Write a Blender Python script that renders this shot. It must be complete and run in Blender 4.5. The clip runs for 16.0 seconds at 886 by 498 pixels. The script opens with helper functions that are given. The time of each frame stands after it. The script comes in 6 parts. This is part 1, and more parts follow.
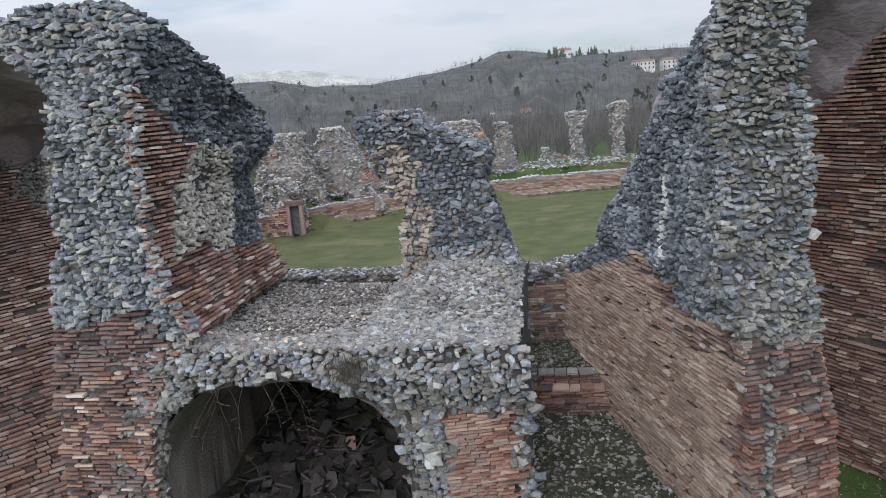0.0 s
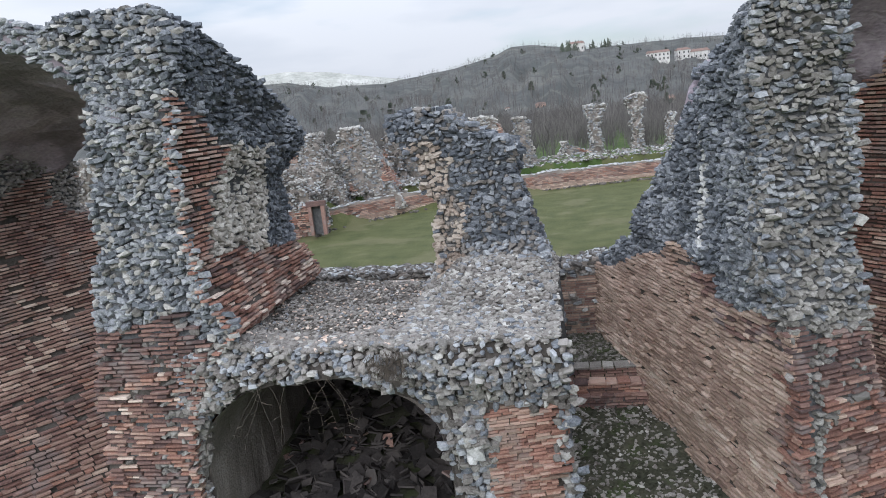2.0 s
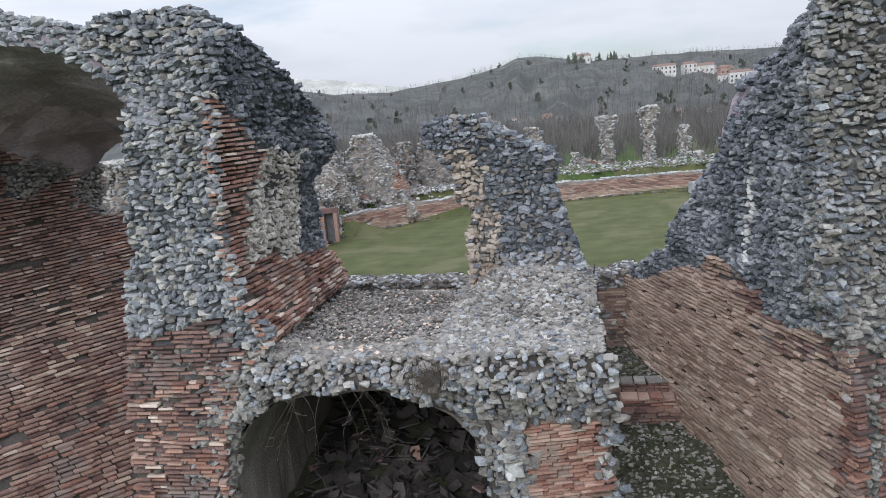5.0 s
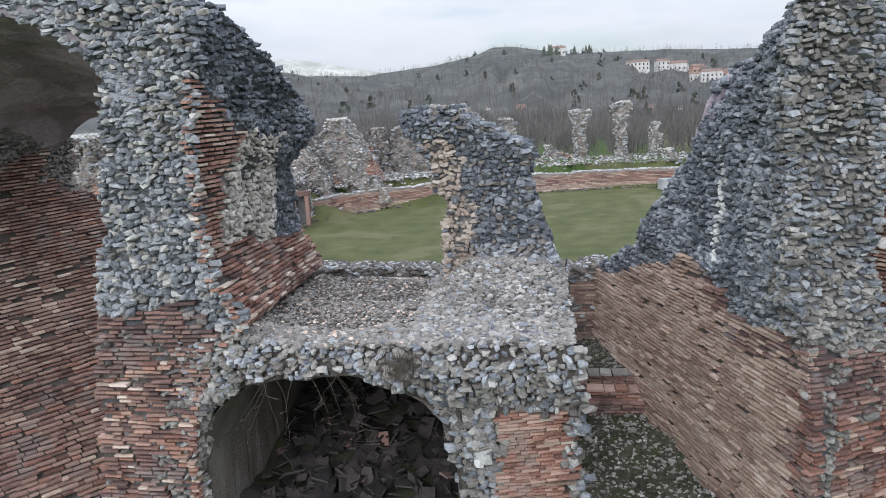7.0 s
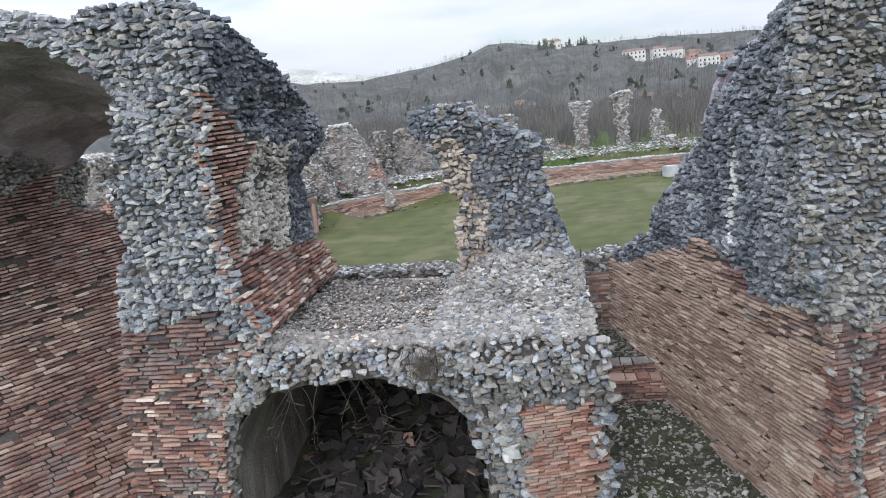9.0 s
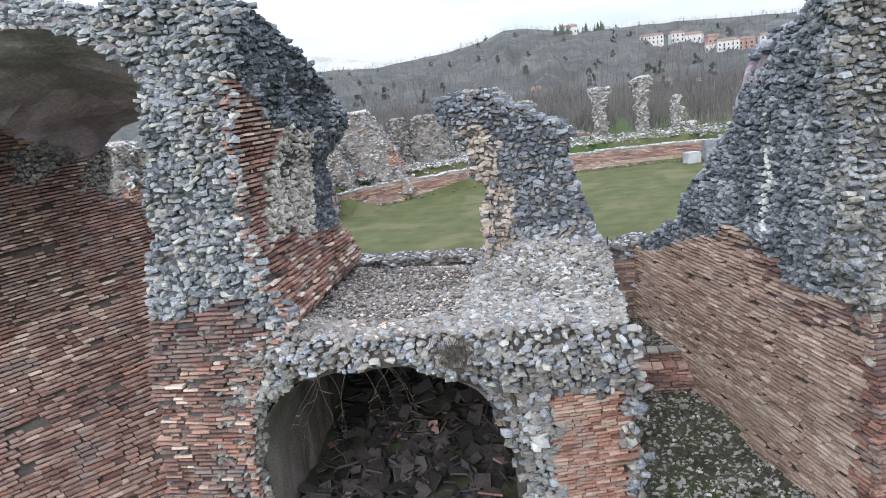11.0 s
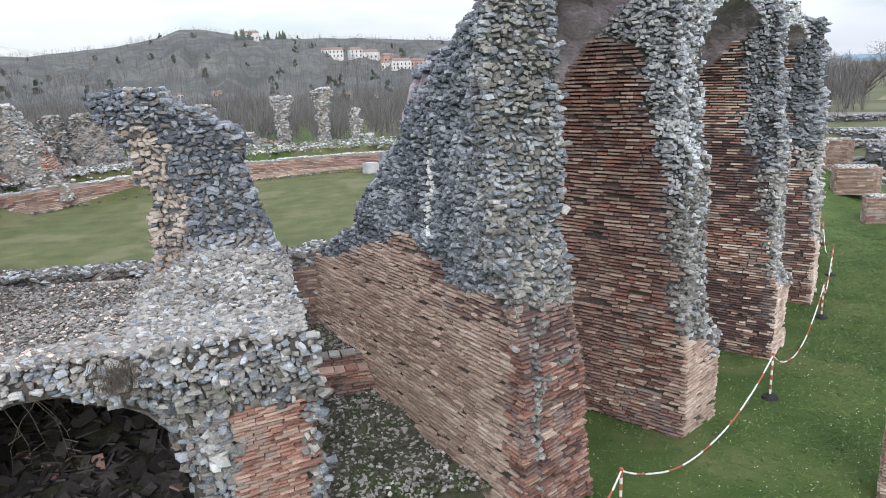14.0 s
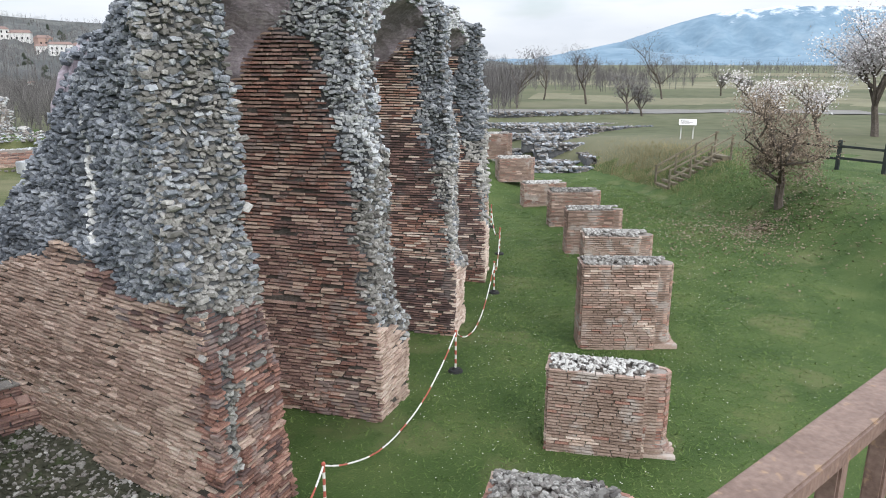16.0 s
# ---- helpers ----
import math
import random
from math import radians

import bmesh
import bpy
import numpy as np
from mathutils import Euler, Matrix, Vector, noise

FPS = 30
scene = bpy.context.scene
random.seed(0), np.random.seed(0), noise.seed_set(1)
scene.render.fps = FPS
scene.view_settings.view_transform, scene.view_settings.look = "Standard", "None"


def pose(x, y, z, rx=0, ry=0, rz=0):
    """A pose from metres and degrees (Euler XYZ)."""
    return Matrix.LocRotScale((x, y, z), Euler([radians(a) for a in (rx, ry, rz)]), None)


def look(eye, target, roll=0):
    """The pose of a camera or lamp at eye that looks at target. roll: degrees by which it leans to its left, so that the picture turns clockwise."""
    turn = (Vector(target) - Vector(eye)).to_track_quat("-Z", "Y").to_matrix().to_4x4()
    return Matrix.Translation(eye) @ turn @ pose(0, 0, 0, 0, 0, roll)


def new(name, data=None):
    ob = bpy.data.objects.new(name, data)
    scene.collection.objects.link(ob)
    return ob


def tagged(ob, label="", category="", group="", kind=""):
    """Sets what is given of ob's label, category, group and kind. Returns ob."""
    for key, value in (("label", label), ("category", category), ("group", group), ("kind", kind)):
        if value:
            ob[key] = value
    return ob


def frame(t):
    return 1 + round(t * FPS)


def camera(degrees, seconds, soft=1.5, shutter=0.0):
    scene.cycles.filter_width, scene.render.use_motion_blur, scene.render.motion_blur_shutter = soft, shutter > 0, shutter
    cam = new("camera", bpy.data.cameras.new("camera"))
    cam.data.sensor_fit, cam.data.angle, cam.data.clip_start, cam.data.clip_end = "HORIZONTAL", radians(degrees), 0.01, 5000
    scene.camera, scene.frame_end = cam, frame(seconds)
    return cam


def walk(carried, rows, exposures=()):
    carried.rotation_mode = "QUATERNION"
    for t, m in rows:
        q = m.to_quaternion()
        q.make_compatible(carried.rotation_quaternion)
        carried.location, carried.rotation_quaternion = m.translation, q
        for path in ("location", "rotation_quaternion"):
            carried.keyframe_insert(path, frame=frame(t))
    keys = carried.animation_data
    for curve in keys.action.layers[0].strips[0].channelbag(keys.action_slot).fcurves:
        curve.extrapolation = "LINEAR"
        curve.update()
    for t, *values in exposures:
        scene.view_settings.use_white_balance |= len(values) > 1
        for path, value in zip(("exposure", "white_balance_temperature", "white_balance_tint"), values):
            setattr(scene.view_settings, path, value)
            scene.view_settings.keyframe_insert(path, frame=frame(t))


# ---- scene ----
cam = camera(63.9, 16.0, soft=1.0)
PATH = [
    (0, (0.962, -0.359, 6.046), (0.683, 1.583, 5.656), -4.6),
    (0.5, (0.899, -0.247, 6.033), (0.463, 1.67, 5.663), -4.0),
    (1, (0.88, -0.318, 6.055), (0.42, 1.592, 5.685), -3.3),
    (1.5, (0.809, -0.328, 6.06), (0.458, 1.602, 5.67), -4.5),
    (2, (0.685, -0.388, 6.047), (0.359, 1.546, 5.654), -6.2),
    (2.5, (0.587, -0.394, 6.054), (0.256, 1.532, 5.627), -5.9),
    (3, (0.489, -0.383, 6.036), (0.04, 1.511, 5.575), -6.2),
    (3.5, (0.326, -0.288, 6.058), (-0.125, 1.618, 5.652), -6.7),
    (4, (0.238, -0.178, 6.059), (-0.263, 1.73, 5.731), -6.3),
    (4.5, (0.211, -0.257, 6.061), (-0.228, 1.661, 5.7), -5.8),
    (5, (0.152, -0.274, 6.067), (-0.179, 1.664, 5.7), -5.2),
    (5.2, (0.13, -0.266, 6.056), (-0.131, 1.682, 5.684), -5.3),
    (7.3, (0.035, -0.374, 6.12), (-0.213, 1.568, 5.711), -2.7),
    (7.5, (0.011, -0.336, 6.102), (-0.247, 1.605, 5.696), -3.2),
    (8, (0.023, -0.35, 6.117), (-0.235, 1.592, 5.717), -3.7),
    (8.5, (-0.012, -0.367, 6.126), (-0.289, 1.573, 5.726), -4.3),
    (9, (-0.07, -0.425, 6.11), (-0.333, 1.516, 5.704), -6.1),
    (9.2, (-0.109, -0.423, 6.104), (-0.405, 1.507, 5.67), -6.3),
    (11.3, (-0.322, -0.342, 6.117), (-0.63, 1.586, 5.681), -6.4),
    (11.5, (-0.372, -0.331, 6.114), (-0.67, 1.599, 5.684), -6.3),
    (12, (-0.332, -0.359, 6.114), (-0.548, 1.583, 5.686), -4.8),
    (12.5, (-0.305, -0.307, 6.108), (-0.423, 1.642, 5.674), -4.6),
    (13, (-0.181, -0.295, 6.089), (-0.193, 1.654, 5.641), -3.3),
    (13.5, (-0.147, -0.292, 6.083), (0.136, 1.633, 5.619), -2.8),
    (14, (-0.109, -0.301, 6.08), (0.438, 1.563, 5.604), -2.1),
    (14.5, (-0.07, -0.284, 6.046), (0.748, 1.475, 5.56), -2.0),
    (15, (0.014, -0.23, 6.047), (1.066, 1.395, 5.544), -1.3),
    (15.5, (0.116, -0.177, 6.024), (1.27, 1.382, 5.537), 0.1),
    (16, (0.125, -0.216, 6.065), (1.394, 1.245, 5.559), 0.1),
]
walk(cam, [(t, look(eye, target, roll)) for t, eye, target, roll in PATH], exposures=[(0, 0.15, 5950, 11), (1.5, 0.27, 5950, 11), (2.5, 0.38, 5950, 11), (3.5, 0.58, 5950, 11), (4.5, 0.26, 6000, 11), (5.2, 0.30, 6000, 11), (8, 0.42, 5950, 11), (11.5, 0.72, 5950, 11), (13, 0.66, 6000, 11), (16, 0.64, 6150, 10)])

# ---- world, sun ----
world = bpy.data.worlds.new("sky")
scene.world = world
world.use_nodes = True
wn, wl = world.node_tree.nodes, world.node_tree.links
wn.clear()
w_out = wn.new("ShaderNodeOutputWorld")
w_bg = wn.new("ShaderNodeBackground")
w_sky = wn.new("ShaderNodeTexSky")
w_sky.sky_type, w_sky.sun_disc = "NISHITA", False
w_sky.sun_elevation, w_sky.sun_rotation = radians(27), radians(188)
w_tc = wn.new("ShaderNodeTexCoord")
w_map = wn.new("ShaderNodeMapping")
w_map.inputs["Scale"].default_value = (1.6, 1.6, 7.0)
w_noise = wn.new("ShaderNodeTexNoise")
w_noise.inputs["Scale"].default_value, w_noise.inputs["Detail"].default_value = 1.5, 5.0
w_noise.inputs["Roughness"].default_value = 0.5
w_ramp = wn.new("ShaderNodeValToRGB")
w_ramp.color_ramp.elements[0].position, w_ramp.color_ramp.elements[0].color = 0.33, (0.35, 0.35, 0.35, 1)
w_ramp.color_ramp.elements[1].position, w_ramp.color_ramp.elements[1].color = 0.47, (1, 1, 1, 1)
w_mix = wn.new("ShaderNodeMix")
w_mix.data_type = "RGBA"
w_cloud = wn.new("ShaderNodeMix")
w_cloud.data_type = "RGBA"
w_cloud.inputs[6].default_value, w_cloud.inputs[7].default_value = (7.9, 8.15, 8.5, 1), (9.0, 9.1, 9.3, 1)
w_n2 = wn.new("ShaderNodeTexNoise")
w_n2.inputs["Scale"].default_value, w_n2.inputs["Detail"].default_value = 2.3, 4.0
w_r2 = wn.new("ShaderNodeMapRange")
w_r2.inputs[1].default_value, w_r2.inputs[2].default_value = 0.35, 0.55
wl.new(w_tc.outputs["Generated"], w_map.inputs["Vector"])
wl.new(w_map.outputs["Vector"], w_noise.inputs["Vector"])
wl.new(w_map.outputs["Vector"], w_n2.inputs["Vector"])
wl.new(w_n2.outputs["Fac"], w_r2.inputs[0])
wl.new(w_r2.outputs[0], w_cloud.inputs[0])
wl.new(w_noise.outputs["Fac"], w_ramp.inputs["Fac"])
wl.new(w_ramp.outputs["Color"], w_mix.inputs[0])
wl.new(w_sky.outputs["Color"], w_mix.inputs[6])
wl.new(w_cloud.outputs[2], w_mix.inputs[7])
w_sep = wn.new("ShaderNodeSeparateXYZ")
wl.new(w_tc.outputs["Generated"], w_sep.inputs[0])
w_up = wn.new("ShaderNodeMapRange")
w_up.inputs[1].default_value, w_up.inputs[2].default_value, w_up.inputs[3].default_value, w_up.inputs[4].default_value = 0.0, 1.0, 0.063, 0.190
wl.new(w_sep.outputs["Z"], w_up.inputs[0])
wl.new(w_mix.outputs[2], w_bg.inputs["Color"])
wl.new(w_up.outputs[0], w_bg.inputs["Strength"])
wl.new(w_bg.outputs["Background"], w_out.inputs["Surface"])

sun_data = bpy.data.lights.new("sun", "SUN")
sun_data.energy, sun_data.angle, sun_data.color = 1.5, radians(40), (1.0, 0.96, 0.9)
sun = new("sun", sun_data)
sun.matrix_world = look((0, 0, 30), (8, 57, 0))

# ---- materials ----
def material(name, colors, scale=3.0, fine=40.0, rough=0.9, bump=0.4, metal=0.0, island=0.0, per_object=0.0, spots=None, stretch=(1, 1, 1)):
    """A surface with broad and fine variation; colors: dark to light. island: how far pieces of one mesh differ."""
    m = bpy.data.materials.new(name)
    m.use_nodes = True
    n, l = m.node_tree.nodes, m.node_tree.links
    bsdf = n["Principled BSDF"]
    bsdf.inputs["Roughness"].default_value, bsdf.inputs["Metallic"].default_value = rough, metal
    bsdf.inputs["Specular IOR Level"].default_value = 0.25
    tc = n.new("ShaderNodeNewGeometry")
    mp = n.new("ShaderNodeMapping")
    mp.inputs["Scale"].default_value = stretch
    l.new(tc.outputs["Position"], mp.inputs["Vector"])
    big, small = n.new("ShaderNodeTexNoise"), n.new("ShaderNodeTexNoise")
    for node, s, d in ((big, scale, 5.0), (small, fine, 4.0)):
        node.inputs["Scale"].default_value, node.inputs["Detail"].default_value = s, d
        l.new(mp.outputs["Vector"], node.inputs["Vector"])
    add = n.new("ShaderNodeMath")
    add.operation = "MULTIPLY_ADD"
    add.inputs[1].default_value = 0.55
    half = n.new("ShaderNodeMath")
    half.operation = "MULTIPLY"
    half.inputs[1].default_value = 0.45
    l.new(small.outputs["Fac"], half.inputs[0])
    l.new(big.outputs["Fac"], add.inputs[0])
    l.new(half.outputs[0], add.inputs[2])
    last = add.outputs[0]
    for amount, node, socket in ((island, "ShaderNodeNewGeometry", "Random Per Island"), (per_object, "ShaderNodeObjectInfo", "Random")):
        if amount:
            r = n.new(node)
            k = n.new("ShaderNodeMath")
            k.operation = "MULTIPLY_ADD"
            k.inputs[1].default_value = amount
            sub = n.new("ShaderNodeMath")
            sub.operation = "SUBTRACT"
            sub.inputs[1].default_value = amount / 2
            l.new(last, sub.inputs[0])
            l.new(r.outputs[socket], k.inputs[0])
            l.new(sub.outputs[0], k.inputs[2])
            last = k.outputs[0]
    ramp = n.new("ShaderNodeValToRGB")
    e = ramp.color_ramp.elements
    while len(e) < len(colors):
        e.new(0.5)
    for i, c in enumerate(colors):
        e[i].position = 0.3 + 0.4 * i / (len(colors) - 1)
        e[i].color = (*c, 1)
    l.new(last, ramp.inputs["Fac"])
    color = ramp.outputs["Color"]
    if spots:
        sp = n.new("ShaderNodeTexNoise")
        sp.inputs["Scale"].default_value, sp.inputs["Detail"].default_value = spots[1], 6.0
        l.new(tc.outputs["Position"], sp.inputs["Vector"])
        rr = n.new("ShaderNodeMapRange")
        rr.inputs[1].default_value, rr.inputs[2].default_value, rr.inputs[4].default_value = spots[2], spots[2] + 0.07, spots[3]
        l.new(sp.outputs["Fac"], rr.inputs[0])
        mix = n.new("ShaderNodeMix")
        mix.data_type = "RGBA"
        mix.inputs[7].default_value = (*spots[0], 1)
        l.new(rr.outputs[0], mix.inputs[0])
        l.new(color, mix.inputs[6])
        color = mix.outputs[2]
    l.new(color, bsdf.inputs["Base Color"])
    if bump:
        b = n.new("ShaderNodeBump")
        b.inputs["Strength"].default_value, b.inputs["Distance"].default_value = bump, 0.02
        l.new(small.outputs["Fac"], b.inputs["Height"])
        l.new(b.outputs["Normal"], bsdf.inputs["Normal"])
    return m


STONE = material("grey limestone rubble", [(0.127, 0.139, 0.154), (0.229, 0.242, 0.264), (0.330, 0.343, 0.362), (0.484, 0.491, 0.491)], 1.6, 42, island=0.34, per_object=0.34, bump=0.9, spots=((0.45, 0.465, 0.46), 14, 0.58, 0.55))
STONE_DARK = material("dark weathered rubble", [(0.088, 0.098, 0.114), (0.178, 0.193, 0.218), (0.270, 0.286, 0.313), (0.413, 0.429, 0.451)], 1.5, 42, island=0.36, per_object=0.36, bump=0.9, spots=((0.40, 0.42, 0.42), 14, 0.61, 0.5))
STONE_PALE = material("pale limestone rubble", [(0.160, 0.153, 0.142), (0.274, 0.264, 0.246), (0.369, 0.357, 0.335), (0.504, 0.493, 0.470)], 1.8, 42, island=0.34, per_object=0.34, bump=0.8)
STONE_BROWN = material("brown-grey gravel", [(0.078, 0.072, 0.068), (0.147, 0.135, 0.125), (0.212, 0.197, 0.184), (0.299, 0.283, 0.266)], 1.4, 42, island=0.28, per_object=0.28, bump=0.8)
MORTAR_PALE = material("pale lime mortar lumps", [(0.128, 0.122, 0.114), (0.213, 0.205, 0.192), (0.299, 0.289, 0.271), (0.374, 0.363, 0.344)], 3.0, 30, bump=1.0, spots=((0.13, 0.128, 0.122), 7, 0.56, 0.6))
STONE_WHITE = material("lime-washed white stones", [(0.38, 0.38, 0.37), (0.55, 0.55, 0.54), (0.68, 0.68, 0.67)], 2.5, 40, island=0.3, per_object=0.3, bump=0.6)
STONE_WARM = material("warm ochre rubble", [(0.16, 0.130, 0.110), (0.265, 0.215, 0.180), (0.355, 0.297, 0.252), (0.46, 0.405, 0.352)], 1.8, 42, island=0.3, per_object=0.3, bump=0.8)
BRICK = material("red roman brick", [(0.150, 0.086, 0.072), (0.277, 0.147, 0.115), (0.371, 0.215, 0.167), (0.473, 0.334, 0.275)], 0.9, 36, island=0.36, per_object=0.36, bump=0.6, spots=((0.31, 0.268, 0.242), 2.2, 0.54, 0.55))
BRICK_PINK = material("faded pinkish brick", [(0.295, 0.207, 0.167), (0.451, 0.332, 0.270), (0.572, 0.446, 0.372), (0.704, 0.594, 0.517)], 0.8, 30, island=0.3, per_object=0.3, bump=0.5, spots=((0.43, 0.335, 0.272), 1.3, 0.5, 0.5))
BRICK_DARK = material("sooty dark brick", [(0.101, 0.069, 0.066), (0.179, 0.112, 0.100), (0.267, 0.166, 0.141), (0.363, 0.252, 0.209)], 0.8, 30, island=0.34, per_object=0.34, bump=0.5, spots=((0.27, 0.24, 0.232), 1.8, 0.55, 0.5))
BRICK_TAN = material("worn tan brick", [(0.197, 0.139, 0.111), (0.277, 0.197, 0.158), (0.340, 0.252, 0.207), (0.420, 0.340, 0.290)], 1.2, 34, island=0.22, per_object=0.22, bump=0.5, spots=((0.50, 0.475, 0.445), 2.4, 0.56, 0.45))
MORTAR = material("brown lime mortar", [(0.138, 0.121, 0.109), (0.253, 0.224, 0.201), (0.356, 0.322, 0.293)], 2.0, 26, bump=0.9)
# Concrete darker than the stones: shade of the gaps is in its colour.
MORTAR_GREY = material("grey lime concrete with gap shade in colour", [(0.046, 0.048, 0.052), (0.092, 0.095, 0.100), (0.149, 0.149, 0.149)], 6.0, 34, bump=1.0)
# Mortar darkened so the colour carries the shade of the recessed joints.
MORTAR_JOINT = material("raked mortar with joint shade in colour", [(0.046, 0.041, 0.037), (0.077, 0.069, 0.062), (0.118, 0.105, 0.094)], 2.0, 26, bump=0.9)
VAULT = material("sooty plastered vault concrete", [(0.190, 0.160, 0.184), (0.322, 0.280, 0.314), (0.470, 0.425, 0.456)], 1.2, 14, bump=1.0, stretch=(1, 1, 2.2), spots=((0.150, 0.136, 0.146), 1.3, 0.5, 0.6))
LIME_FACE = material("pale lime face with small stones", [(0.270, 0.250, 0.222), (0.390, 0.366, 0.330), (0.500, 0.474, 0.432), (0.60, 0.575, 0.535)], 2.0, 36, island=0.3, per_object=0.3, bump=0.8)
# Tile colour is taken near black for the shade deep in the vault.
TILE_SHADED = material("broken tiles with vault shade in colour", [(0.021, 0.019, 0.019), (0.043, 0.038, 0.038), (0.080, 0.071, 0.068)], 1.2, 20, bump=0.5, island=0.5, per_object=0.5)
GRASS = material("short meadow grass", [(0.020, 0.040, 0.009), (0.040, 0.071, 0.016), (0.066, 0.098, 0.027), (0.108, 0.124, 0.044)], 0.7, 40, bump=1.0, spots=((0.125, 0.128, 0.056), 0.5, 0.58, 0.5))
ARENA_GRASS = material("sparse yellowish arena grass", [(0.038, 0.050, 0.017), (0.066, 0.077, 0.028), (0.092, 0.099, 0.040), (0.131, 0.129, 0.061)], 0.9, 16, bump=1.0, spots=((0.150, 0.138, 0.078), 0.35, 0.55, 0.5))
BLADE = material("grass blades", [(0.052, 0.092, 0.021), (0.088, 0.138, 0.035), (0.130, 0.170, 0.058)], 1.2, 9, bump=0, island=0.4)
STRAW = material("dry grass", [(0.14, 0.12, 0.06), (0.22, 0.19, 0.10), (0.30, 0.26, 0.15)], 2, 20, bump=0, island=0.3)
EARTH = material("stony debris ground", [(0.028, 0.03, 0.02), (0.055, 0.056, 0.038), (0.10, 0.093, 0.07)], 2.2, 18, bump=1.0, spots=((0.05, 0.066, 0.026), 1.6, 0.52, 0.7))
RUST = material("rusted weathering steel", [(0.110, 0.072, 0.056), (0.185, 0.128, 0.104), (0.262, 0.188, 0.152)], 5, 60, rough=0.6, bump=0.25, spots=((0.34, 0.23, 0.14), 26, 0.60, 0.6))
WOOD = material("weathered timber", [(0.09, 0.075, 0.055), (0.17, 0.145, 0.105), (0.26, 0.23, 0.17)], 4, 50, bump=0.4)
WOOD_DARK = material("dark stained timber", [(0.012, 0.016, 0.016), (0.028, 0.034, 0.032), (0.05, 0.056, 0.05)], 4, 50, bump=0.4)
BARK = material("bark", [(0.045, 0.036, 0.03), (0.09, 0.075, 0.062), (0.15, 0.13, 0.11)], 6, 40, bump=0.8)
LEAF_DRY = material("dry brown leaves", [(0.115, 0.082, 0.057), (0.199, 0.153, 0.110), (0.276, 0.227, 0.174)], 2, 20, bump=0, island=0.5)
BLOSSOM = material("white blossom", [(0.34, 0.31, 0.30), (0.55, 0.52, 0.51), (0.75, 0.73, 0.73)], 2, 20, bump=0, island=0.5)
# Twig greys are slightly cool: some distance haze is mixed in.
TWIG = material("bare grey twigs", [(0.066, 0.062, 0.061), (0.114, 0.107, 0.105), (0.168, 0.158, 0.152)], 0.02, 1.0, bump=0, island=0.45)
EVERGREEN = material("dark evergreen", [(0.05, 0.062, 0.05), (0.072, 0.084, 0.064), (0.10, 0.112, 0.084)], 0.05, 1.0, bump=0, island=0.4)
# Hill tones are cooled too, a little haze painted into them.
HILL = material("wooded hillside", [(0.044, 0.047, 0.048), (0.070, 0.073, 0.072), (0.102, 0.103, 0.097), (0.155, 0.149, 0.126)], 0.035, 0.5, bump=0, spots=((0.044, 0.051, 0.048), 0.05, 0.5, 0.7))
# Distance haze is mixed into the blue of this base colour.
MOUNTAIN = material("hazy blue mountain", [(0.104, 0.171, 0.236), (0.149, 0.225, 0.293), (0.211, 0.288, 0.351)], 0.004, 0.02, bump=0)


def snow_cap(m, low, high):
    """Streaky snow lying above a height."""
    n, l = m.node_tree.nodes, m.node_tree.links
    bsdf = n["Principled BSDF"]
    old = bsdf.inputs["Base Color"].links[0].from_socket
    geo, sep = n.new("ShaderNodeNewGeometry"), n.new("ShaderNodeSeparateXYZ")
    l.new(geo.outputs["Position"], sep.inputs[0])
    level = n.new("ShaderNodeMapRange")
    level.inputs[1].default_value, level.inputs[2].default_value, level.inputs[3].default_value, level.inputs[4].default_value = low, high, -0.34, 0.10
    l.new(sep.outputs["Z"], level.inputs[0])
    tex = n.new("ShaderNodeTexNoise")
    tex.inputs["Scale"].default_value, tex.inputs["Detail"].default_value, tex.inputs["Roughness"].default_value = 0.011, 8.0, 0.65
    l.new(geo.outputs["Position"], tex.inputs["Vector"])
    add = n.new("ShaderNodeMath")
    l.new(level.outputs[0], add.inputs[0])
    l.new(tex.outputs["Fac"], add.inputs[1])
    cut = n.new("ShaderNodeMapRange")
    cut.inputs[1].default_value, cut.inputs[2].default_value, cut.inputs[4].default_value = 0.5, 0.62, 0.75
    l.new(add.outputs[0], cut.inputs[0])
    mix = n.new("ShaderNodeMix")
    mix.data_type = "RGBA"
    mix.inputs[7].default_value = (0.62, 0.66, 0.70, 1)
    l.new(cut.outputs[0], mix.inputs[0])
    l.new(old, mix.inputs[6])
    l.new(mix.outputs[2], bsdf.inputs["Base Color"])


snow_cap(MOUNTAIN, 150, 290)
SNOW = material("snowy far ridge", [(0.27, 0.28, 0.255), (0.38, 0.385, 0.36), (0.54, 0.54, 0.52)], 0.02, 0.1, bump=0)
PAINT_WHITE = material("white painted plastic", [(0.62, 0.61, 0.58), (0.74, 0.73, 0.70)], 6, 50, rough=0.5, bump=0.05)
PAINT_RED = material("red painted plastic", [(0.336, 0.076, 0.053), (0.416, 0.114, 0.079)], 6, 50, rough=0.5, bump=0.05)
RUBBER = material("black rubber", [(0.012, 0.012, 0.013), (0.03, 0.03, 0.03)], 8, 60, rough=0.7, bump=0.2)
PLASTER = material("white house plaster", [(0.5, 0.49, 0.47), (0.66, 0.65, 0.63)], 0.2, 3, bump=0)
PLASTER_PINK = material("salmon house plaster", [(0.33, 0.225, 0.19), (0.42, 0.30, 0.25)], 0.2, 3, bump=0)
ROOF = material("clay roof tiles", [(0.17, 0.115, 0.10), (0.25, 0.175, 0.15)], 0.5, 6, bump=0.3)
